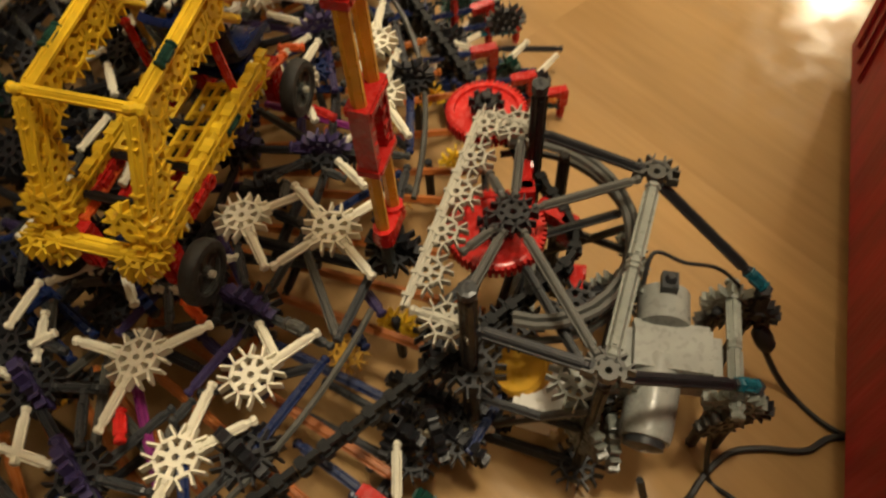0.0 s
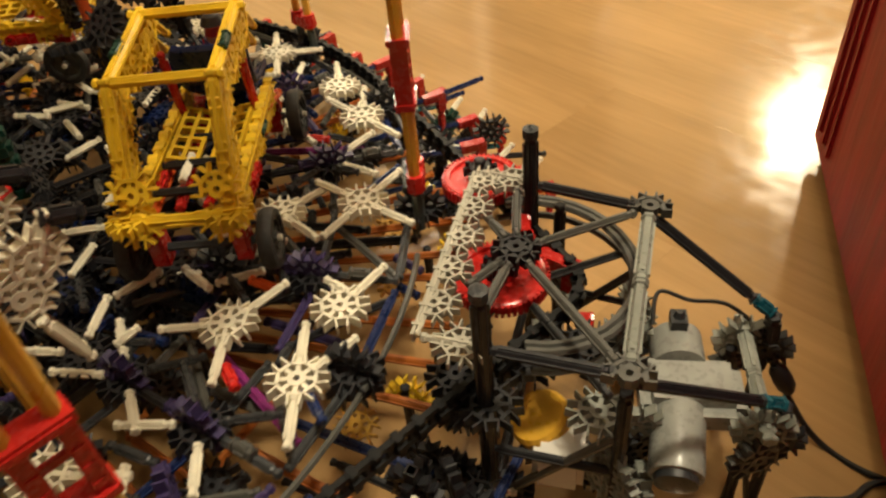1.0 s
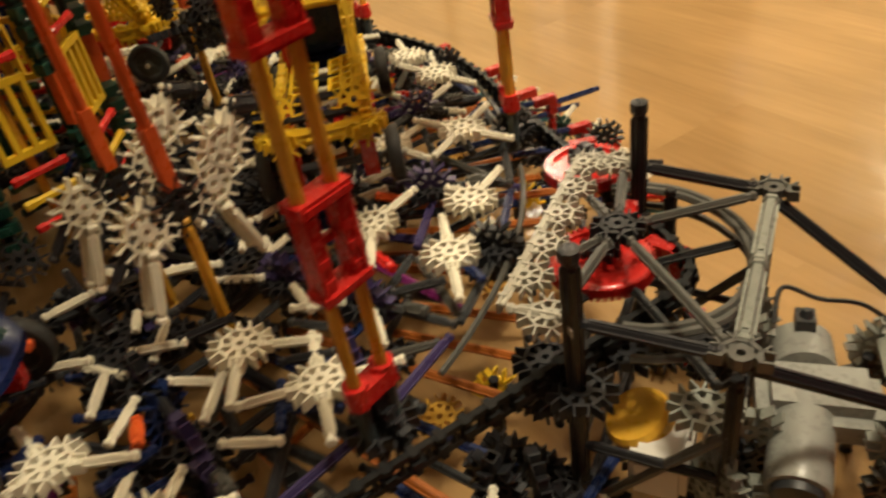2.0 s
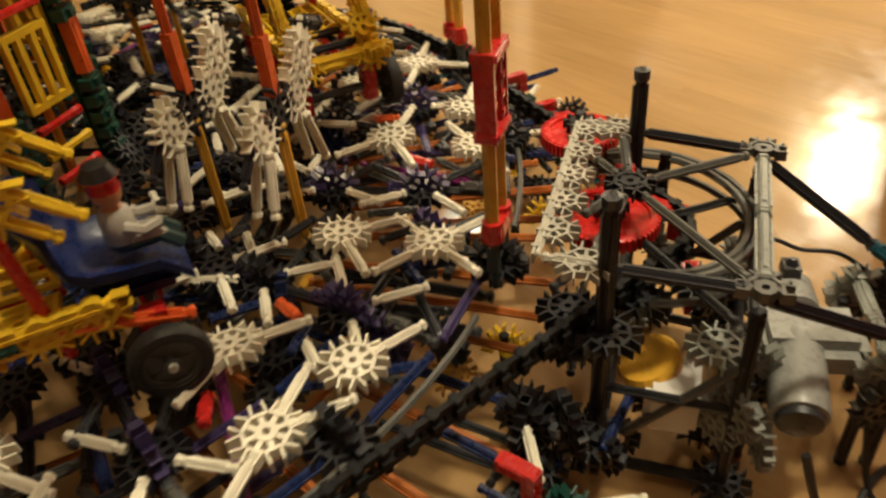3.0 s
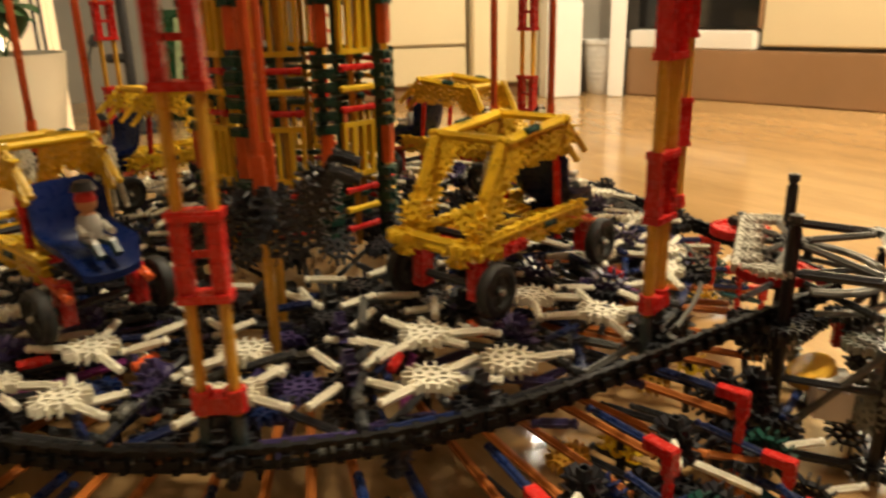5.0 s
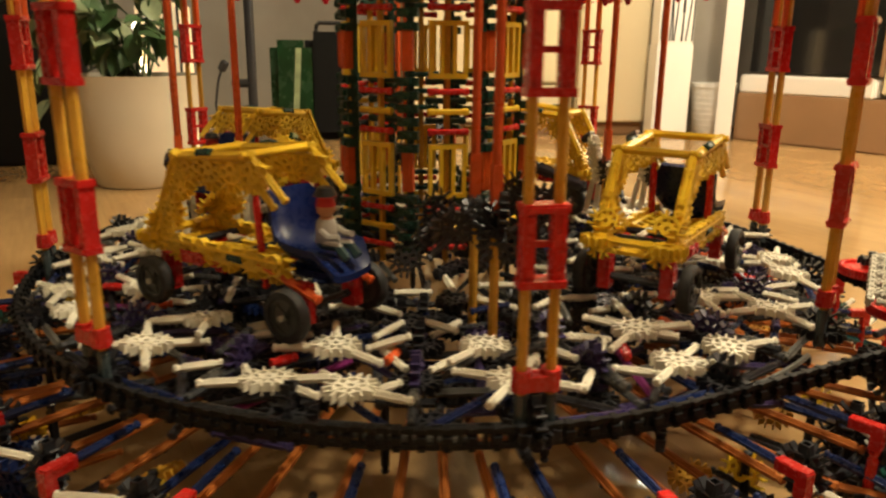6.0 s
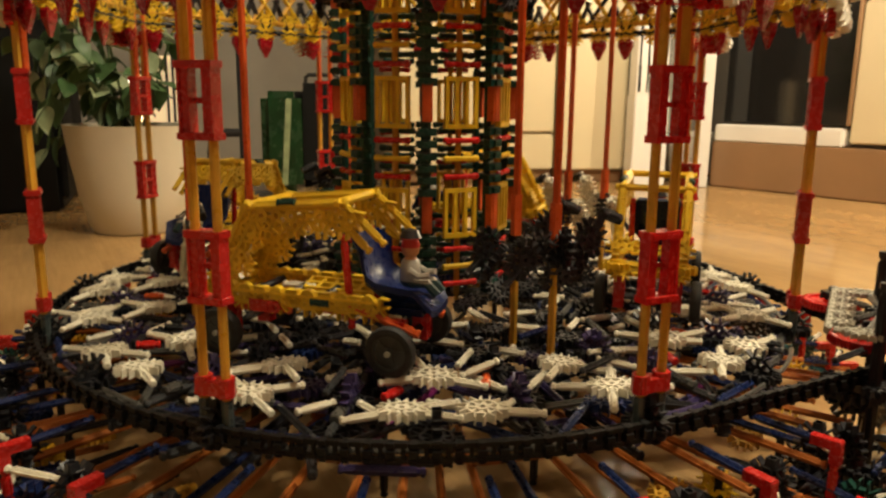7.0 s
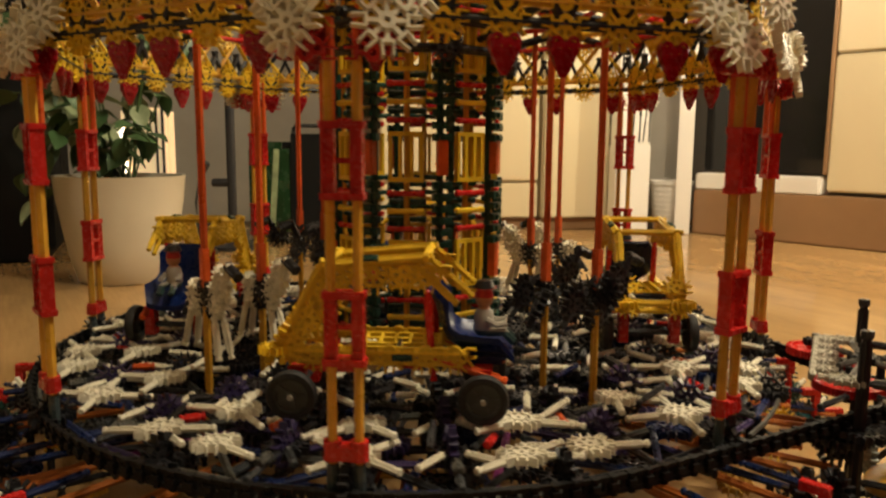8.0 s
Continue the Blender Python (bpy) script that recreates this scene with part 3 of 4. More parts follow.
def tower(car):
    rad = 0.248
    apo = rad * math.cos(radians(22.5))
    panel = Build()
    pw, ph = 0.094 * K, 0.130 * K
    for x in (-pw / 2 + 0.002, -pw * 0.16, pw * 0.16, pw / 2 - 0.002):
        panel.box(0.0036, 0.005, ph, pose(x, 0, 0))
    for z in (-ph / 2 + 0.002, ph / 2 - 0.002):
        panel.box(pw, 0.0052, 0.0044, pose(0, 0, z))
    panel_me = panel.mesh("window_panel", YELLOW)
    bar = Build().lathe([(0.0026, -0.019), (0.0034, -0.018), (0.0034, -0.014), (0.0028, -0.012), (0.0028, 0.012), (0.0034, 0.014), (0.0034, 0.018), (0.0026, 0.019)], 6, pose(0, 0, 0, 0, 90))
    bars = {m.name: bar.mesh("cross_bar", m) for m in (RED, YELLOW, GREEN)}
    block = Build().box(0.019, 0.008, 0.0075).box(0.008, 0.014, 0.005)
    blocks = {m.name: block.mesh("corner_block", m) for m in (GREEN, RED)}
    clip = Build().box(0.010, 0.008, 0.036).box(0.005, 0.0095, 0.03)
    clip_me = clip.mesh("corner_clip", ORANGE)
    for k in range(8):
        a = A0 + 45 * k
        face = lambda x, z, out=0.0: Matrix.Translation(at(apo + out, a, z)) @ pose(0, 0, 0, 0, 0, a + 90) @ pose(x, 0, 0)
        for j in range(-1, 4):
            z = 0.242 + 0.285 * j
            if z > 0.05:
                put("window_panel", panel_me, car, face(0, z))
                corner = Matrix.Translation(at(rad, a + 22.5, z)) @ pose(0, 0, 0, 0, 0, a + 112.5)
                put("corner_clip", clip_me, car, corner)
            for i, mat in enumerate((RED, YELLOW, RED)):
                zz = z + 0.095 + 0.047 * i
                if zz > 0.02:
                    put("cross_bar", bars[mat.name], car, face(0, zz, 0.004))
                    put("cross_bar", bars[GREEN.name], car, face(0, zz + 0.024, -0.03))
        for z in [0.02 + 0.031 * i for i in range(33)]:
            near = min(abs(z - (0.242 + 0.285 * j)) for j in range(4))
            if near > 0.045:
                corner = Matrix.Translation(at(rad, a + 22.5, z)) @ pose(0, 0, 0, 0, 0, a + 112.5)
                put("corner_block", blocks[GREEN.name], car, corner)
        put("tower_rod", rod_mesh(1.02 * K, GREEN, 0.0036), car, along(at(rad - 0.02, a + 22.5, 0.0), at(rad - 0.02, a + 22.5, 1.02)))
        put("tower_rod", rod_mesh(1.02 * K, TAN, 0.0030), car, along(at(apo - 0.015, a, 0.0), at(apo - 0.015, a, 1.02)))
        # dark collar under the roof
        for z in (0.80, 0.87, 0.94):
            rod(car, at(0.29, a - 22.5, z), at(0.29, a + 22.5, z), BLACK, "collar_rod", 0.0046)
            conn(car, at(0.29, a + 22.5, z), BLACK, pose(0, 0, 0, 90, 0, a + 112), name="dark_connector")
        rod(car, at(0.26, a, 0.83), at(0.62, a, 0.93), BLACK, "brace_rod", 0.0040)
        conn(car, at(0.27, a + 22.5, 0.03), BLACK, pose(0, 0, 0, 60, 0, a + 112), name="dark_connector")
        conn(car, at(0.30, a, 0.015), BLACK, pose(0, 0, 0, 20, 0, a), name="dark_connector")


def canopy(car):
    tip = Build().box(0.021, 0.0060, 0.006, pose(0, 0, -0.003)).box(0.021, 0.0060, 0.017, pose(0, 0, -0.0145, 180), 0.22)
    for side in (-1, 1):
        tip.ring(0.0020, 0.0048, 0.0066, 8, pose(side * 0.0058, 0, -0.001, 90))
    tip.box(0.010, 0.0072, 0.006, pose(0, 0, -0.012, 180), 0.3)
    tip_me = tip.mesh("pendant_tip", HEART)
    v_me = Build()
    for s in (-1, 1):
        v_me.box(0.0042, 0.0055, 0.05, pose(s * 0.0125, 0, 0.022, 0, s * 26))
    v_me = v_me.mesh("pendant_arm", BLACK)
    for k in range(8):
        s, e = A0 + 45 * k, A0 + 45 * k + 45
        p0, p1 = at(1.0, s, 0.80), at(1.0, e, 0.80)
        d = (p1 - p0)
        yaw = math.degrees(math.atan2(d.y, d.x))
        n = 7
        for i in range(n):
            u = (i + 0.5) / n
            p = p0.lerp(p1, u)
            conn(car, p, YELLOW, pose(0, 0, 0, 90, 0, yaw), 5 if i % 2 else 8, 0.0165, "yellow_connector")
            conn(car, p + Vector((0, 0, 0.05)), YELLOW if i % 2 else RED, pose(0, 0, 0, 90, 0, yaw) @ pose(0, 0, 0, 0, 0, 22), 8, 0.0165, "yellow_connector")
            m = Matrix.Translation(p + Vector((0, 0, -0.024))) @ pose(0, 0, 0, 0, 0, yaw)
            conn(car, p + Vector((0, 0, -0.012)), YELLOW, pose(0, 0, 0, 0, 0, yaw) @ pose(0, 0, 0, -90), 5, 0.0165, "yellow_connector")
            if i % 3 != 1:
                put("pendant_tip", tip_me, car, m)
            put("pendant_arm", v_me, car, Matrix.Translation(p + Vector((0, 0, -0.012))) @ pose(0, 0, 0, 0, 0, yaw))
            a, b = p0.lerp(p1, i / n), p0.lerp(p1, (i + 1) / n)
            up = Vector((0, 0, 0.05))
            rod(car, a, b + up, YELLOW, "lattice_rod")
            rod(car, a + up, b, BLACK if i % 3 == 0 else TAN, "lattice_rod")
        for h, mat in ((0.765, BLACK), (0.80, TAN), (0.93, BLACK), (1.0, ORANGE)):
            rod(car, at(1.0, s, h), at(1.0, e, h), mat, "rim_rod", 0.0036)
        # white snowflakes round each column head
        for da, out, h, yw in ((-4.2, 1.03, 0.745, -14), (4.2, 1.03, 0.745, 14), (0, 1.05, 0.82, 0), (-6.0, 1.0, 0.80, -20), (6.0, 1.0, 0.80, 20)):
            conn(car, at(out, s + da, h), WHITE, pose(0, 0, 0, 0, 0, s + da + yw) @ pose(0, 0, 0, 0, 78), size=0.0205, name="white_connector")
        for da in (-3, 3):
            conn(car, at(1.01, s + da, 0.70), RED, pose(0, 0, 0, 90, 0, s + 90), 5, name="red_connector")
        # roof beams and their cross pieces
        rod(car, at(0.2, s, 0.98), at(1.0, s, 0.90), BLACK, "roof_beam", 0.0042)
        rod(car, at(0.2, s + 22.5, 0.98), at(0.93, s + 22.5, 0.91), BLACK, "roof_beam", 0.0042)
        for r in (0.35, 0.5, 0.65, 0.8):
            for a, b in ((0, 22.5), (22.5, 45)):
                rod(car, at(r, s + a, 0.965 - 0.07 * r), at(r, s + b, 0.965 - 0.07 * r), RED if r in (0.5, 0.8) else YELLOW, "roof_rod")
            conn(car, at(r, s, 0.95), YELLOW, None, name="yellow_connector")
        # roof panels of close-set rods
        for i in (0, 3):
            a = s + 9 + 9 * i
            rod(car, at(0.40, a, 1.03), at(1.03, a, 0.985), (RED, YELLOW, ORANGE)[i % 3], "roof_rod", 0.0040)


def chain_path(n):
    """Places along a belt round the deck's rim and the drive's small wheel."""
    r0, r1 = 1.022 * K, 0.085 * K
    c1 = Vector((1.085 * K, -0.50 * K, 0))
    dist = c1.length
    base = math.atan2(c1.y, c1.x)
    off = math.acos((r0 - r1) / dist)
    pts = []
    a0, a1 = base + off, base - off + 2 * math.pi
    m = 220
    for i in range(m + 1):
        a = a0 + (a1 - a0) * i / m
        pts.append(Vector((r0 * math.cos(a), r0 * math.sin(a), 0)))
    for i in range(13):
        a = base - off + 2 * off * i / 12
        pts.append(c1 + Vector((r1 * math.cos(a), r1 * math.sin(a), 0)))
    pts.append(pts[0])
    seg = [(pts[i + 1] - pts[i]).length for i in range(len(pts) - 1)]
    total, out = sum(seg), []
    for j in range(n):
        s, i = total * j / n, 0
        while s > seg[i]:
            s -= seg[i]
            i += 1
        d = (pts[i + 1] - pts[i]).normalized()
        out.append((pts[i] + d * s, d))
    return out, total


LINKS = []
LINK_COUNT = 176


def drive_chain():
    ob = thing("drive_chain", "black plastic link chain round the carousel's rim", "chain", pose(0, 0, DECK - 0.012))
    n = LINK_COUNT
    places, total = chain_path(n)
    w = total / n
    b = Build()
    for s in (-1, 1):
        b.box(w * 0.98, 0.0035, 0.0034, pose(0, 0, s * 0.0050))
        b.box(w * 0.30, 0.0070, 0.0030, pose(-w * 0.25, 0, s * 0.0056))
    b.box(w * 0.34, 0.0048, 0.0125, pose(-w * 0.25, 0, 0))
    b.box(w * 0.2, 0.0030, 0.0115, pose(w * 0.3, 0, 0))
    b.box(w * 0.42, 0.0095, 0.0045, pose(-w * 0.25, 0, 0))
    me = b.mesh("chain_link", CHAIN)
    for p, d in places:
        LINKS.append(put("chain_link", me, ob, pose(p.x, p.y, 0, 0, 0, math.degrees(math.atan2(d.y, d.x)))))


# ---------------------------------------------------------------- riders on the deck
def wheel_meshes():
    if "tyre" not in CACHE:
        t = Build().lathe([(0.0150, -0.005), (0.0184, -0.0045), (0.0196, -0.002), (0.0196, 0.002), (0.0184, 0.0045), (0.0150, 0.005)], 26, None, False)
        CACHE["tyre"] = t.ring(0.0134, 0.0152, 0.0092, 26).mesh("tyre", TYRE, True)
        r = Build().ring(0.0117, 0.0143, 0.007, 22).lathe([(0.0125, -0.001), (0.0125, 0.001)], 22).lathe([(0.004, -0.0045), (0.004, 0.0045)], 10)
        for k in range(5):
            r.box(0.0088, 0.0026, 0.004, pose(0, 0, 0, 0, 0, 72 * k) @ pose(0.0080, 0, 0))
        CACHE["rim"] = r.mesh("rim", HUB)
        CACHE["cap"] = Build().lathe([(0.0016, -0.0072), (0.0022, -0.007), (0.0022, 0.0072), (0.0016, 0.0072)], 8).mesh("axle", CREAM)
    return CACHE["tyre"], CACHE["rim"], CACHE["cap"]


def toy_car(deg):
    """Yellow open-frame car; x points forwards along the turn, y inwards."""
    m = Matrix.Translation(at(0.65, deg, 0.003)) @ pose(0, 0, 0, 0, 0, deg + 90)
    car = thing("toy_car", "yellow open-frame construction-toy car with black wheels", "toy car", m, "cars on the carousel")
    tyre, rim_me, cap = wheel_meshes()
    hx, hy = 0.0675, 0.039
    for x in (-hx, hx + 0.011):
        rod(car, (x, -hy, 0.0215), (x, hy, 0.0215), DARK, "axle")
        for y in (-hy - 0.004, hy + 0.004):
            w = put("wheel", tyre, car, pose(x, y, 0.0215, 90))
            put("rim", rim_me, w)
            put("axle_cap", cap, w)
    for x in (-hx, hx + 0.011):
        for y in (-0.026, 0.026):
            put("axle_block", Build().box(0.012, 0.010, 0.030).box(0.015, 0.007, 0.02).mesh("axle_block", RED), car, pose(x, y, 0.026))
    y0, y1, z0, z2 = -0.030, 0.030, 0.054, 0.122
    side = pose(0, 0, 0, 90)
    for y in (y0, y1):
        # lower side of half connectors that point down, clustered corners, chained rear pillar
        for x in (-0.050, -0.022, 0.006, 0.034, 0.056):
            conn(car, (x, y, z0), YELLOW, side @ pose(0, 0, 0, 0, 0, 180), 5, 0.0165, name="yellow_connector")
        for x, z, a in ((-0.070, z0 + 0.004, 8), (-0.056, 0.078, 20), (-0.042, 0.102, 35)):
            conn(car, (x, y, z), YELLOW, side @ pose(0, 0, 0, 0, 0, a), 8, 0.0150, name="yellow_connector")
        for x, arms in ((-0.032, 5), (-0.006, 5), (0.018, 5), (0.036, 5)):
            conn(car, (x, y, z2 - 0.006 + 0.05 * x), YELLOW, side @ pose(0, 0, 0, 0, 0, 10 if arms == 8 else 180), arms, name="yellow_connector")
        rod(car, (-0.080, y, z0), (0.066, y, z0), YELLOW, "yellow_rod", 0.0038)
        rod(car, (-0.072, y, z0 - 0.008), (0.062, y, z0 - 0.008), YELLOW, "yellow_rod")
        rod(car, (-0.084, y, z0 - 0.006), (-0.043, y, z2 + 0.003), YELLOW, "yellow_rod", 0.0042)
        rod(car, (-0.073, y, z0), (-0.036, y, z2 - 0.004), YELLOW, "yellow_rod", 0.0036)
        for x, dz in ((-0.083, 0.0), (-0.076, 0.014)):
            conn(car, (x, y * 0.82, z0 + dz), YELLOW, pose(0, 0, 0, 0, 28) @ pose(0, 0, 0, 90, 0, 90) @ pose(0, 0, 0, 0, 0, 180 if dz == 0 else 0), 5, 0.0150, name="yellow_connector")
        conn(car, (-0.082, y * 0.95, z0), YELLOW, pose(0, 0, 0, 0, 0, 90), 8, 0.0140, name="yellow_connector")
        rod(car, (-0.044, y, z2 - 0.002), (0.040, y, z2 + 0.006), YELLOW, "yellow_rod", 0.0042)
        rod(car, (0.036, y, z2 + 0.006), (0.070, y, z2 - 0.024), YELLOW, "yellow_rod")
        rod(car, (0.026, y, z2), (0.058, y, z2 - 0.030), YELLOW, "yellow_rod")
        rod(car, (0.040, y * 0.85, 0.03), (0.034, y * 0.85, z2 - 0.02), RED, "red_rod")
        rod(car, (0.040, y, 0.050), (0.096, y * 0.95, 0.032), ORANGE, "red_rod", 0.0036)
        rod(car, (-0.062, y * 0.9, 0.040), (-0.012, y * 0.9, 0.040), ORANGE, "red_rod", 0.0036)
        rod(car, (-0.018, y * 1.06, z2 + 0.003), (-0.002, y * 1.06, z2 + 0.0045), GREEN, "green_sleeve", 0.0036)
        rod(car, (0.008, y * 1.06, z0 - 0.004), (0.024, y * 1.06, z0 - 0.004), GREEN, "green_sleeve", 0.0034)
    for x, z in ((-0.084, z0 + 0.001), (-0.043, z2), (0.034, z2 + 0.006), (-0.076, z0 - 0.008)):
        rod(car, (x, y0 - 0.007, z), (x, y1 + 0.007, z), YELLOW, "yellow_rod", 0.0033)
    for x in (-0.05, -0.02, 0.01):
        rod(car, (x, y0, z0 - 0.004), (x, y1, z0 - 0.004), BLACK, "dark_rod")
    rod(car, (-0.04, 0.01, 0.05), (-0.01, 0.01, 0.05), WHITE, "white_rod")
    # pierced floor panels and red clips along the sills
    panel = Build()
    for k in range(6):
        panel.box(0.0028, 0.020, 0.003, pose(-0.030 + 0.012 * k, 0, 0))
    for v in (-0.009, 0.0, 0.009):
        panel.box(0.064, 0.0026, 0.0034, pose(0, v, 0))
    panel_me = panel.mesh("floor_panel", YELLOW)
    clip_me = Build().box(0.024, 0.008, 0.010).box(0.010, 0.011, 0.006).ring(0.002, 0.0048, 0.011, 8, pose(0.012, 0, 0, 90)).mesh("red_clip", RED)
    for y in (-0.014, 0.014):
        put("floor_panel", panel_me, car, pose(0.012, y, z0 - 0.002, y * 900))
        put("red_clip", clip_me, car, pose(-0.034, y * 2.1, 0.043))
        rod(car, (-0.060, y * 0.6, z0 - 0.010), (0.030, y * 1.2, z0 - 0.014), RED, "red_rod", 0.0036)
    # moulded bucket seat: a profile from the back's top to the front lip, with raised sides
    line = ((0.038, 0.104), (0.043, 0.092), (0.047, 0.078), (0.053, 0.064), (0.064, 0.056), (0.080, 0.054), (0.094, 0.053), (0.106, 0.045))
    v, f, nv = [], [], 9
    for lift in (0.0, 0.005):
        for i, (x, z) in enumerate(line):
            for j in range(nv):
                u = 2 * j / (nv - 1) - 1
                round_off = 1 - 0.25 * (i in (0, 7))
                edge = 0.011 * abs(u) ** 3 * (1 if 0 < i < 7 else 0.3)
                back = max(0.0, 1 - i / 4)
                v.append((x - 0.004 + edge * back + lift * back, 0.027 * u * round_off, z - 0.004 + edge * (1 - back) + lift * (1 - 0.6 * back)))
    n0, ni = len(line) * nv, len(line)
    for i in range(ni - 1):
        for j in range(nv - 1):
            q = (i * nv + j, i * nv + j + 1, (i + 1) * nv + j + 1, (i + 1) * nv + j)
            f += [q, tuple(k + n0 for k in q[::-1])]
    ends = [i * nv for i in range(ni)] + [(ni - 1) * nv + j for j in range(1, nv)] + [i * nv + nv - 1 for i in range(ni - 2, -1, -1)] + list(range(nv - 2, 0, -1))
    f += [(ends[k], ends[(k + 1) % len(ends)], ends[(k + 1) % len(ends)] + n0, ends[k] + n0) for k in range(len(ends))]
    me = Build().add(v, f).mesh("seat", SEAT, True)
    put("seat_base", bevel_box(0.040, 0.034, 0.010, SEAT, "seat_base", 0.003), car, pose(0.076, 0, 0.046))
    put("seat", me, car, None, "glossy dark blue bucket seat")
    return car


def figure(deg):
    """Small plain toy doll seated in the car."""
    b = Build()
    b.lathe([(0.006, 0), (0.0085, 0.004), (0.0075, 0.019), (0.004, 0.023), (0.0065, 0.026), (0.0075, 0.032), (0.006, 0.037), (0.009, 0.038), (0.006, 0.044), (0.002, 0.045)], 12)
    b.tube([(0.002, -0.008, 0.014), (0.010, -0.009, 0.010), (0.018, -0.007, 0.011)], 0.0026)
    b.tube([(0.002, 0.008, 0.014), (0.010, 0.009, 0.010), (0.018, 0.007, 0.011)], 0.0026)
    b.tube([(0.002, -0.005, 0.003), (0.016, -0.006, 0.004), (0.024, -0.006, -0.004)], 0.0036)
    b.tube([(0.002, 0.005, 0.003), (0.016, 0.006, 0.004), (0.024, 0.006, -0.004)], 0.0036)
    mat, t, p = nodes_of("doll_plastic")
    c = t.nodes.new("ShaderNodeTexCoord")
    sep = t.nodes.new("ShaderNodeSeparateXYZ")
    t.links.new(c.outputs["Object"], sep.inputs[0])
    r = t.nodes.new("ShaderNodeValToRGB")
    r.color_ramp.interpolation = "CONSTANT"
    e = r.color_ramp.elements
    e[0].position, e[0].color = 0.0, (0.02, 0.05, 0.05, 1)
    e[1].position, e[1].color = 0.10, (0.42, 0.40, 0.34, 1)
    for pos, col in ((0.46, (0.5, 0.24, 0.10, 1)), (0.66, (0.45, 0.02, 0.02, 1)), (0.82, (0.012, 0.012, 0.012, 1))):
        n = e.new(pos)
        n.color = col
    mul = t.nodes.new("ShaderNodeMath")
    mul.operation = "MULTIPLY"
    mul.inputs[1].default_value = 21.5
    t.links.new(sep.outputs[2], mul.inputs[0])
    t.links.new(mul.outputs[0], r.inputs[0])
    t.links.new(r.outputs[0], p.inputs["Base Color"])
    p.inputs["Roughness"].default_value = 0.35
    ob = new("toy_doll", b.mesh("toy_doll", mat, True))
    ob.matrix_basis = Matrix.Translation(at(0.65, deg, 0.003)) @ pose(0, 0, 0, 0, 0, deg + 90) @ pose(0.078, 0, 0.0615)
    return tagged(ob, "small plastic toy doll seated on the blue car seat", "toy doll", "dolls in the cars")


def rider(r, deg, dark):
    """Toy animal of clustered connectors on a pole between deck and canopy."""
    a, b = (BLACK, DARK) if dark else (WHITE, BLACK)
    m = Matrix.Translation(at(r, deg)) @ pose(0, 0, 0, 0, 0, deg + 90)
    name = "black toy animal of spiky connectors on a pole" if dark else "white and black toy animal of connectors on a pole"
    ob = thing("toy_animal", name, "toy animal", m, "animals on poles")
    rng = random.Random(int(r * 100) + int(deg))
    h = 0.075 if dark else 0.070
    for x, z, mat in ((-0.030, 0.004, a), (0.004, -0.010, b), (0.034, 0.016, a)) if dark else ((-0.022, 0, a), (0, 0.002, b), (0.022, 0.004, a), (0.036, 0.020, a)):
        conn(ob, (x, 0, h + z), mat, pose(0, 0, 0, 90 + rng.uniform(-8, 8), 0, 0) @ pose(0, 0, 0, 0, 0, rng.uniform(0, 45)), name="connector")
    if dark:
        for k in range(3):
            conn(ob, (rng.uniform(-0.045, 0.045), rng.uniform(-0.02, 0.02), h + rng.uniform(-0.014, 0.028)), a, pose(0, 0, 0, rng.uniform(0, 180), rng.uniform(0, 90), rng.uniform(0, 180)), name="connector")
    for x in () if dark else (-0.024, 0.024):
        for y in (-0.004, 0.004):
            rod(ob, (x, y, h - 0.010), (x + (0.012 if x > 0 else -0.012), y * 1.5, h - 0.048), a, "leg", 0.0034)
    rod(ob, (0.036, 0, h + 0.014), (0.050, 0, h + 0.040), a, "neck", 0.004)
    rod(ob, (0.046, 0, h + 0.038), (0.066, 0, h + 0.030), b if not dark else a, "head", 0.0052)
    rod(ob, (-0.03, 0, h), (-0.05, 0, h - 0.02), b, "tail")
    rod(ob, (0, 0, -0.02), (0, 0, h - 0.005), TAN, "lower_pole", 0.0036)
    put("pole", rod_mesh(0.95 * K - h - 0.03, ORANGE, 0.0034), ob, pose(0, 0, h + 0.03))
    sleeve = Build().box(0.0070, 0.0070, 0.036).box(0.0085, 0.0045, 0.03)
    put("pole_sleeve", sleeve.mesh("pole_sleeve", ORANGE), ob, pose(0, 0, h + 0.030))
    return ob


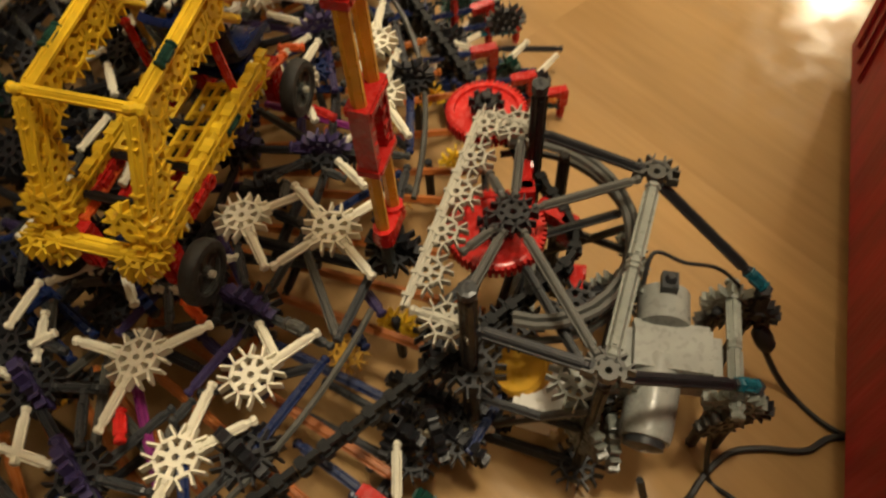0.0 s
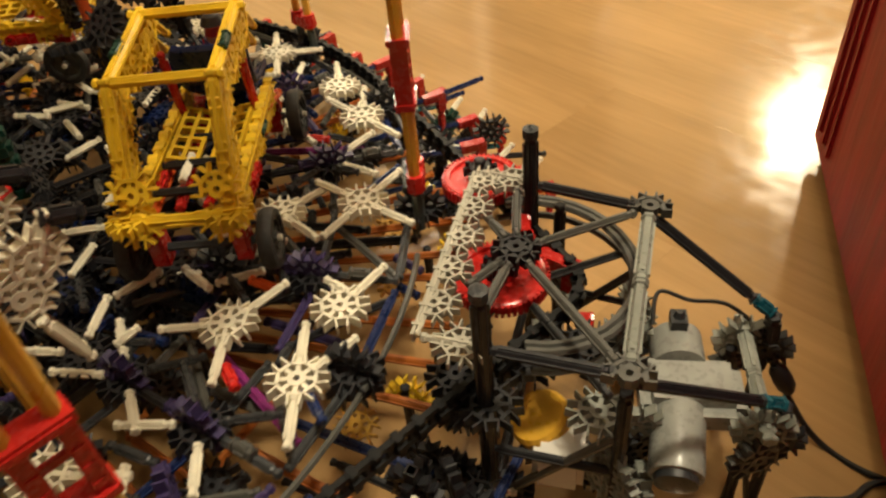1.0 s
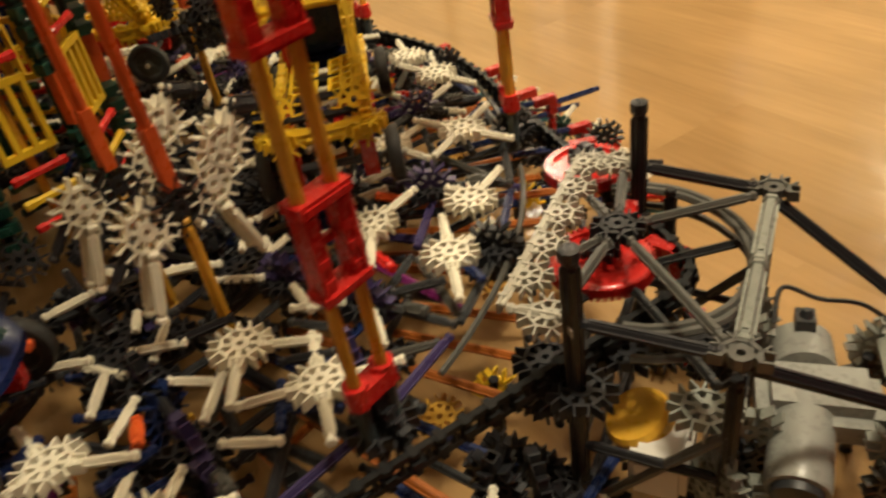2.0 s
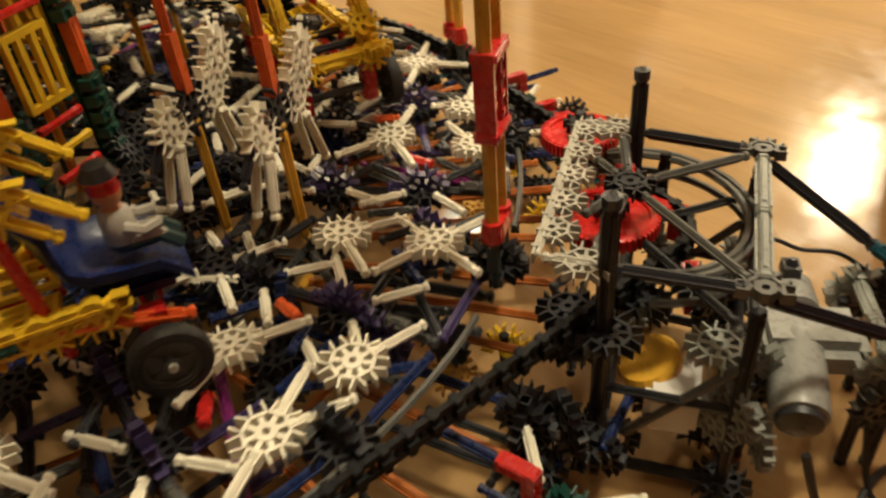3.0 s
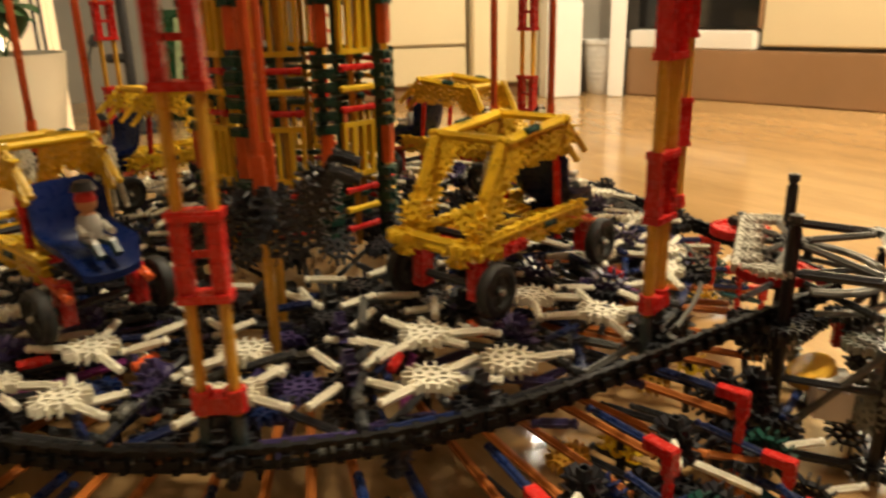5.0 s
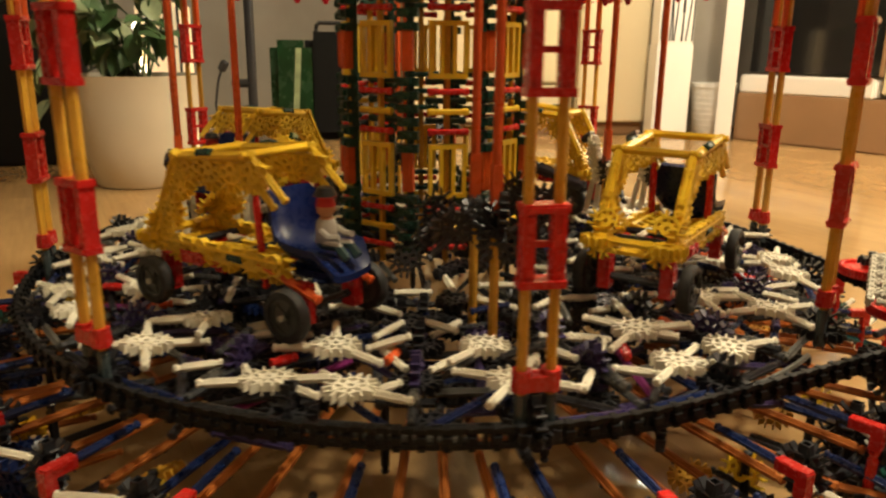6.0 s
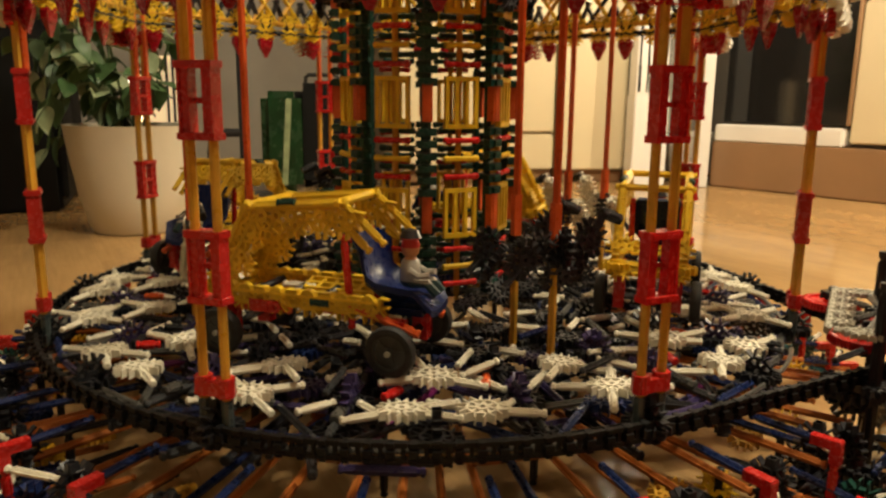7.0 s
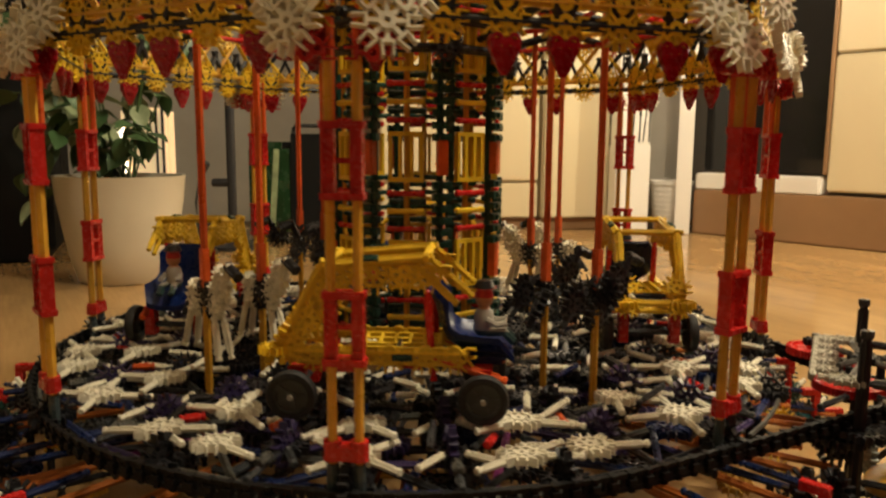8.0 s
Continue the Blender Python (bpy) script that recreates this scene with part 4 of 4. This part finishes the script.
# ---------------------------------------------------------------- fixed base and drive
def base():
    ob = thing("toy_platform", "low platform of orange, blue and black toy rods", "toy platform", pose(0, 0, 0))
    rng = random.Random(9)
    for i in range(66):
        a = 360 * i / 66 + rng.uniform(-0.8, 0.8)
        z = rng.choice((-0.175, -0.19, -0.205))
        mat = RUST if i % 7 not in (3,) else BLUE
        rod(ob, at(0.62, a, z + 0.03), at(1.12 + rng.uniform(-0.05, 0.03), a, z), mat, "radial_rod", 0.0034)
        if i % 4 == 0:
            conn(ob, at(1.02 + 0.05 * math.sin(i), a + 2, -0.225), YELLOW, pose(0, 0, 0, 70, 0, a), 5, 0.0165, name="yellow_connector")
            conn(ob, at(0.93, a - 2, -0.24), TAN, pose(0, 0, 0, 20, 0, a), 8, 0.0150, name="yellow_connector")
            rod(ob, at(1.0, a + 2, -0.335), at(1.0, a + 2, z), BLACK, "leg", 0.0036)
        if i % 3 == 0:
            rod(ob, at(1.12, a, -0.22), at(1.12, a + 12, -0.22), BLACK, "ring_rod")
            rod(ob, at(0.80, a, -0.17), at(0.80, a + 12.4, -0.17), RUST if i % 2 else BLACK, "ring_rod")
            rod(ob, at(0.62, a, -0.17), at(0.62, a + 12.4, -0.17), RUST if i % 2 else TAN, "ring_rod")
        if i % 6 == 0:
            rod(ob, at(0.1, a, -0.2), at(0.6, a, -0.16), BLACK, "radial_rod")
            rod(ob, at(0.62, a, -0.345), at(0.62, a, -0.14), BLACK, "leg", 0.0036)
    for i in range(30):
        a = -47 + 12 * i
        if -40 < ((a + 180) % 360 - 180) < -8:
            continue
        conn(ob, at(1.10, a + 6, -0.16), BLACK, pose(0, 0, 0, 90, 0, a + 6), name="black_connector")
        conn(ob, at(1.10, a + 6, -0.16), BLACK, pose(0, 0, 0, 90, 0, a + 96), name="black_connector")
        conn(ob, at(1.12, a + 6, -0.25), BLACK, pose(0, 0, 0, 0, 0, a), name="black_connector")
        rod(ob, at(1.10, a + 6, -0.345), at(1.10, a + 6, -0.14), BLACK, "leg", 0.004)
        rod(ob, at(1.11, a + 5, -0.15), at(1.17, a + 0.8, -0.13), WHITE, "white_rod")
        rod(ob, at(1.12, a + 7, -0.2), at(1.22, a + 11, -0.26), WHITE, "white_rod")
        for j, (r, z) in enumerate(((1.166, -0.10), (1.256, -0.20), (1.334, -0.265))):
            rod(ob, at(r - 0.17, a, z + (0.005 if j == 0 else 0.02)), at(r - 0.035, a, z), BLUE, "blue_rod")
            out = Matrix.Translation(at(r, a, z)) @ pose(0, 0, 0, 0, 0, a)
            put("red_corner", CACHE.setdefault("corner", Build().box(0.021, 0.0075, 0.0075, pose(-0.007, 0, 0)).box(0.0075, 0.008, 0.017, pose(0.0005, 0, -0.006)).box(0.014, 0.009, 0.0025, pose(-0.008, 0, 0.002)).mesh("red_corner", RED)), ob, out)
            rod(ob, at(r, a, -0.345 if j == 2 else z - 0.155 if j == 0 else -0.345), at(r, a, z - 0.04), RED, "red_rod", 0.0036)
            if j:
                conn(ob, at(r - 0.05, a + 3, z - 0.03), GREEN if j == 1 else BLACK, pose(0, 0, 0, 90, 0, a), name="green_connector")
                rod(ob, at(r - 0.04, a + 3.4, z - 0.02), at(r + 0.03, a + 5, z - 0.0), WHITE, "white_rod")
        rod(ob, at(1.2, a, -0.27), at(1.33, a, -0.31), TEAL, "blue_rod")
        for _ in range(5):
            r, da, z = rng.uniform(1.06, 1.26), rng.uniform(0, 12), rng.uniform(-0.32, -0.19)
            mat = rng.choice((BLUE, BLACK, DARK, BLUE, RUST))
            if rng.random() < 0.5:
                rod(ob, at(r, a + da, z), at(r + 0.15, a + da + rng.uniform(-4, 4), z - 0.01), mat, "brace_rod")
            else:
                rod(ob, at(r, a + da, z), at(r + 0.02, a + da + 7, z), mat, "brace_rod")
        for _ in range(3):
            conn(ob, at(rng.uniform(1.06, 1.28), a + rng.uniform(0, 12), rng.uniform(-0.31, -0.20)), rng.choice((BLACK, BLACK, BLUE)), pose(0, 0, 0, rng.choice((0, 90, 90)), 0, rng.uniform(0, 180)), name="black_connector")
        rod(ob, at(0.86, a + 4, -0.25), at(1.16, a + 5, -0.26), BLACK, "brace_rod")
        rod(ob, at(0.90, a + 9, -0.28), at(1.18, a + 8, -0.28), rng.choice((DARK, BLUE, RUST)), "brace_rod")
    return ob


def drive():
    ob = thing("toy_scaffold", "dark grey toy-rod frame holding red gears beside the carousel", "toy scaffold", pose(0, 0, 0))
    TL, BL = xy(1.071, -0.300, 0.062), xy(0.879, -0.634, 0.062)
    R, BR = xy(1.296, -0.493, 0.062), xy(1.118, -0.790, 0.062)
    hub = xy(1.063, -0.517, 0.066)
    yaw = math.degrees(math.atan2((BL - TL).y, (BL - TL).x))
    flat = pose(0, 0, 0, 0, 0, yaw)
    n_in = (flat @ Vector((0, 1, 0)))
    # pale plate of half connectors
    for i in range(5):
        p = TL.lerp(BL, (i + 0.35) / 5.2) + n_in * 0.0025
        put("pale_connector", connector_mesh(CREAM, 5, 0.0150, 0.0045, 0.6), ob, Matrix.Translation(p) @ flat)
    rod(ob, TL - n_in * 0.0005, BL - n_in * 0.0005, CREAM, "pale_rod", 0.0018)
    plate = Build().box((BL - TL).length, 0.0016, 0.0065, pose((BL - TL).length / 2, -0.003, -0.002))
    for i in range(10):
        plate.box(0.002, 0.0042, 0.0075, pose((BL - TL).length * (i + 0.5) / 10, -0.003, -0.002))
    put("edge_strip", plate.mesh("edge_strip", CREAM), ob, Matrix.Translation(TL) @ flat)
    for a, b in ((TL, R), (BL, BR)):
        put("pale_connector", connector_mesh(CREAM, 8, 0.0155, 0.0045, 0.65), ob, Matrix.Translation(a.lerp(b, 0.22)) @ flat)
        rod(ob, a.lerp(b, 0.02), a.lerp(b, 0.32) , CREAM, "pale_rod")
        rod(ob, a.lerp(b, 0.34), a.lerp(b, 0.94), BLACK, "dark_rod", 0.0038)
    for p in (R, BR):
        conn(ob, p, GREY, flat @ pose(0, 0, 0, 0, 0, 90), 5, 0.0130, name="grey_connector")
    rod(ob, R.lerp(BR, 0.06), R.lerp(BR, 0.5), SILVER, "silver_rod", 0.0046)
    rod(ob, R.lerp(BR, 0.5), R.lerp(BR, 0.94), SILVER, "silver_rod", 0.0046)
    conn(ob, hub, BLACK, flat, size=0.0140, name="hub_connector")
    for p in (TL.lerp(BL, 0.26) + n_in * 0.01, TL.lerp(BL, 0.78) + n_in * 0.012, TL.lerp(R, 0.24), BL.lerp(BR, 0.24), R, BR):
        d = (p - hub).normalized()
        rod(ob, hub + d * 0.012, p - d * 0.010, GREY, "grey_rod")
    # second, lower rods
    low = Vector((0, 0, -0.030))
    for a, b in ((hub, R), (hub, BR), (hub, BL), (R, BR)):
        d = (b - a).normalized()
        rod(ob, a + low + d * 0.012, b + low - d * 0.012, DARK, "dark_rod")
    # upright posts
    p1, p2 = xy(1.140, -0.372, 0), xy(0.955, -0.690, 0)
    for p in (p1, p2):
        rod(ob, (p.x, p.y, 0.0), (p.x, p.y, DECK + 0.168 * K), BLACK, "post", 0.0050)
        put("post_cap", Build().lathe([(0.0048, 0), (0.0052, 0.001), (0.0052, 0.006), (0.003, 0.0065)], 8).mesh("post_cap", DARK), ob, pose(p.x, p.y, DECK + 0.162 * K))
    for p in (R, BR, TL.lerp(R, 0.5)):
        rod(ob, (p.x, p.y, 0.006), (p.x, p.y, p.z - 0.012), BLACK, "post", 0.004)
        conn(ob, (p.x, p.y, 0.075), SILVER, pose(0, 0, 0, 90, 0, yaw + 40), name="grey_connector")
        conn(ob, (p.x, p.y, 0.012), BLACK, pose(0, 0, 0, 0, 0, yaw), name="black_connector")
    for a, b in ((p1, p2), (R, BR), (p2, BR), (p1, R)):
        rod(ob, (a.x, a.y, 0.012), (b.x, b.y, 0.012), BLACK, "dark_rod", 0.004)
        rod(ob, (a.x, a.y, 0.075), (b.x, b.y, 0.075), BLACK, "dark_rod")
        rod(ob, (a.x, a.y, 0.02), (b.x, b.y, 0.11), GREY, "grey_rod")
    # sloping arms to the motor
    E1, E2 = xy(1.442, -0.655, -0.072), xy(1.368, -0.80, -0.090)
    for a, b in ((R, E1), (BR, E2)):
        a2 = a + Vector((0, 0, -0.004))
        rod(ob, a2, a2.lerp(b, 0.86), BLACK, "arm", 0.0038)
        rod(ob, a2.lerp(b, 0.84), b, TEAL, "arm_end", 0.0046)
        rod(ob, b, b + Vector((0.002, -0.002, -0.026)), BLACK, "arm_end", 0.0052)
        conn(ob, b + Vector((0, 0, -0.03)), BLACK, pose(0, 0, 0, 90, 0, yaw + 90), name="black_connector")
        rod(ob, (b.x, b.y, 0.0), (b.x, b.y, b.z - 0.03), BLACK, "post", 0.004)
    # bent grey rings round the gears
    c = xy(1.10, -0.50, 0.0)
    for rr, z, w in ((0.150, 0.005, 0), (0.162, 0.005, 1), (0.165, -0.035, 4)):
        pts = []
        for i in range(19):
            a = radians(-118 + w + 205 * i / 18)
            pts.append(c + Vector((K * rr * math.cos(a), K * rr * 1.12 * math.sin(a), K * z)))
        put("bent_rod", Build().tube(pts, 0.0025).mesh("bent_rod", GREY, True), ob)
    # stack of black connectors at the inner side
    rng = random.Random(4)
    for i in range(15):
        p = xy(0.93 + rng.uniform(-0.05, 0.12), -0.70 + rng.uniform(-0.05, 0.10), rng.uniform(-0.33, -0.05))
        conn(ob, p, rng.choice((BLACK, BLACK, DARK)), pose(0, 0, 0, rng.choice((0, 90, 90)), 0, rng.uniform(0, 180)), name="black_connector")
    for i in range(9):
        p = xy(1.14 + rng.uniform(-0.08, 0.03), -0.62 + rng.uniform(-0.18, 0.12), rng.uniform(-0.30, -0.06))
        conn(ob, p, rng.choice((SILVER, BLACK, BLACK)), pose(0, 0, 0, rng.choice((0, 90, 90)), 0, rng.uniform(0, 180)), name="grey_connector")
    for p, turn in ((xy(1.115, -0.405, 0.0), 20), (xy(1.150, -0.470, -0.03), 70), (xy(1.165, -0.560, -0.11), 10)):
        fit_b = Build().box(0.022, 0.008, 0.010).box(0.009, 0.010, 0.022, pose(0.010, 0, -0.006)).ring(0.002, 0.005, 0.012, 8, pose(-0.010, 0, 0, 90))
        put("red_fitting", fit_b.mesh("red_fitting", RED), ob, Matrix.Translation(p) @ pose(0, 0, 0, 0, 0, yaw + turn))
    put("yellow_gear", Build().lathe([(0.017, -0.006), (0.019, -0.003), (0.019, 0.003), (0.017, 0.006)], 24).mesh("yellow_gear", TAN), ob, Matrix.Translation(xy(1.05, -0.66, -0.17)) @ pose(0, 0, 0, 25, 10, yaw))
    put("tape", bevel_box(0.04, 0.03, 0.03, BASKET, "tape", 0.004), ob, Matrix.Translation(xy(1.07, -0.70, -0.20)) @ flat)
    return ob


def gear(p, r, teeth, label):
    ob = thing("gear", label, "gear", Matrix.Translation(p), "red gears")
    b = Build().lathe([(r * 0.9, -0.004), (r * 0.94, -0.003), (r * 0.94, 0.003), (r * 0.9, 0.004), (r * 0.8, 0.004), (r * 0.78, 0.002), (r * 0.3, 0.002), (r * 0.26, 0.0055), (r * 0.1, 0.0055)], 36)
    put("disc", b.mesh("disc", RED, True), ob)
    tooth = Build().box(0.0038, 0.0024, 0.0075, pose(r * 0.945, 0, 0), 0.8).mesh("tooth", RED)
    for k in range(teeth):
        put("tooth", tooth, ob, pose(0, 0, 0, 0, 0, 360 * k / teeth))
    put("shaft", rod_mesh(0.034, BLACK, 0.0042), ob, pose(0, 0, -0.016))
    put("hub", connector_mesh(BLACK, 8, 0.011), ob, pose(0, 0, 0.009))
    return ob


def motor():
    ob = thing("motor", "grey toy motor with a round barrel and boxed gear case", "motor", pose(0, 0, 0))
    yaw = -112.0
    m = Matrix.Translation(xy(1.288, -0.685, -0.145)) @ pose(0, 0, 0, 0, 0, yaw)
    case = bmesh.new()
    bmesh.ops.create_cube(case, size=1.0, matrix=pose(0.008, 0, 0) @ Matrix.Diagonal((0.042, 0.060, 0.026, 1)))
    bmesh.ops.bevel(case, geom=case.edges[:], offset=0.007, segments=2, affect="EDGES")
    me = bpy.data.meshes.new("gear_case")
    case.to_mesh(me)
    case.free()
    me.materials.append(CASE)
    put("gear_case", me, ob, m)
    mb = Matrix.Translation(xy(1.228, -0.766, -0.158)) @ pose(0, 0, 0, 0, 99, -119)
    barrel = Build().lathe([(0.010, -0.030), (0.0145, -0.028), (0.0156, -0.024), (0.0156, 0.019), (0.0150, 0.023), (0.008, 0.024)], 28)
    put("barrel", barrel.mesh("barrel", CASE, True), ob, mb)
    put("end_cap", Build().lathe([(0.010, 0), (0.0125, 0.001), (0.0120, 0.005), (0.005, 0.007)], 24).mesh("end_cap", DARK, True), ob, mb @ pose(0, 0, 0.0225))
    put("rear_barrel", Build().lathe([(0.015, -0.013), (0.0165, -0.012), (0.0165, 0.012), (0.008, 0.015)], 24).mesh("rear_barrel", CASE, True), ob, m @ pose(-0.024, -0.004, -0.001, 0, 90))
    put("terminal", Build().box(0.012, 0.010, 0.008).lathe([(0.003, 0), (0.004, 0.004), (0.002, 0.008)], 8).mesh("terminal", DARK), ob, m @ pose(-0.034, -0.004, 0.018))
    for x in (-0.022, 0.022):
        put("mount_rod", rod_mesh(0.05, SILVER, 0.0046), ob, m @ pose(x - 0.025, 0.036, 0.010, 0, 90))
    for x in (-0.034, 0.034):
        for y in (-0.034, 0.036):
            put("mount_connector", connector_mesh(SILVER), ob, m @ pose(x, y, 0.004, 0, 90))
            put("mount_connector", connector_mesh(GREY if y > 0 else BLACK), ob, m @ pose(x * 1.1, y, -0.018, 0, 90, 20))
    for x in (-0.03, 0.03):
        for y in (-0.03, 0.03):
            c = (m @ pose(x, y, 0)).translation
            rod(ob, (c.x, c.y, 0.0), (c.x, c.y, c.z), BLACK, "leg", 0.004)
    return ob


def cables():
    def curve(name, label, pts, r):
        fine = []
        for i in range(len(pts) - 1):
            p0, p1, p2, p3 = (Vector(pts[max(0, min(len(pts) - 1, i + d))]) for d in (-1, 0, 1, 2))
            for k in range(6):
                u = k / 6
                fine.append(0.5 * (2 * p1 + (p2 - p0) * u + (2 * p0 - 5 * p1 + 4 * p2 - p3) * u * u + (3 * p1 - p0 - 3 * p2 + p3) * u ** 3))
        fine.append(Vector(pts[-1]))
        tagged(new(name, Build().tube(fine, r).mesh(name, CABLE, True)), label, "cable")

    f = -0.348
    curve("power_cable", "thin black power cable with an inline switch",
          [xy(1.44, -0.655, -0.13), xy(1.455, -0.665, -0.16), xy(1.49, -0.69, -0.26), xy(1.54, -0.74, f), xy(1.59, -0.83, f), xy(1.70, -0.90, f), xy(1.86, -1.10, f)], 0.0022)
    curve("motor_cable", "black motor cable lying in a curve on the floor",
          [xy(1.172, -0.875, -0.17), xy(1.20, -0.90, -0.27), xy(1.28, -0.885, f), xy(1.33, -0.85, f), xy(1.39, -0.822, f), xy(1.45, -0.828, f), xy(1.52, -0.848, f), xy(1.60, -0.84, f), xy(1.80, -0.93, f), xy(2.0, -1.2, f)], 0.0024)
    curve("spare_cable", "second thin black cable trailing over the floor",
          [xy(1.33, -0.80, -0.20), xy(1.335, -0.85, f), xy(1.36, -0.895, f), xy(1.388, -0.935, f), xy(1.375, -0.985, f), xy(1.33, -1.10, f), xy(1.38, -1.3, f)], 0.0020)
    a = xy(1.27, -0.59, -0.10)
    curve("motor_wire", "thin black wire looping from the motor", [a, a + Vector((0.01, 0.014, 0.012)), a + Vector((0.028, 0.006, 0.006)), xy(1.40, -0.60, -0.09), xy(1.44, -0.66, -0.12)], 0.0014)
    ob = thing("cable_switch", "small oval black inline cable switch", "switch", Matrix.Translation(xy(1.475, -0.68, -0.215)) @ pose(0, 0, 0, 0, 150, -30))
    put("body", Build().lathe([(0.003, -0.014), (0.006, -0.008), (0.0065, 0), (0.006, 0.008), (0.003, 0.014)], 12).mesh("body", CABLE, True), ob)


# ---------------------------------------------------------------- assembly
room()
red_cabinet()
cupboards()
basket()
shopping_bag()
plant()
far_left_things()

carousel = thing("carousel", "round construction-toy carousel with columns, central tower and canopy", "toy carousel", pose(0, 0, 0))
deck(carousel)
for i in range(8):
    column(carousel, A0 + 45 * i)
tower(carousel)
canopy(carousel)
drive_chain()
CARS = [toy_car(A0 + 1.3 + 90 * i) for i in range(4)]
DOLLS = [figure(A0 + 1.3 + 90 * i) for i in range(4)]
RIDERS = [rider(r, A0 + 45 + 90 * i + da, i % 2 == 0 if i else True) for i in range(4) for r, da in ((0.655, 1.5), (0.505, 1.0))]
base()
drive()
GEARS = [gear(xy(1.086, -0.256, 0.012), 0.0270, 48, "red toothed gear on a black shaft"), gear(xy(1.045, -0.490, -0.01), 0.0305, 52, "larger red toothed gear on a black shaft")]
motor()
cables()


def motions():
    def turning(ob, rate, centre=None):
        start = ob.matrix_basis.copy()
        rows = []
        for k in range(33):
            t = k * 0.25
            spin = pose(0, 0, 0, 0, 0, rate * t)
            rows.append((t, spin @ start if centre is None else start @ spin))
        walk(ob, rows)

    for ob in (carousel, *CARS, *DOLLS, *RIDERS):
        turning(ob, SPIN)
    # links run along the belt at the rim's speed
    fine, total = chain_path(LINK_COUNT * 40)
    step = total / len(fine)
    speed = radians(SPIN) * 1.022 * K
    for k, link in enumerate(LINKS):
        rows = []
        for i in range(33):
            t = i * 0.25
            p, d = fine[(k * 40 + round(speed * t / step)) % len(fine)]
            rows.append((t, pose(p.x, p.y, 0, 0, 0, math.degrees(math.atan2(d.y, d.x)))))
        walk(link, rows)
    turning(GEARS[0], 150, True)
    turning(GEARS[1], 150, True)


motions()
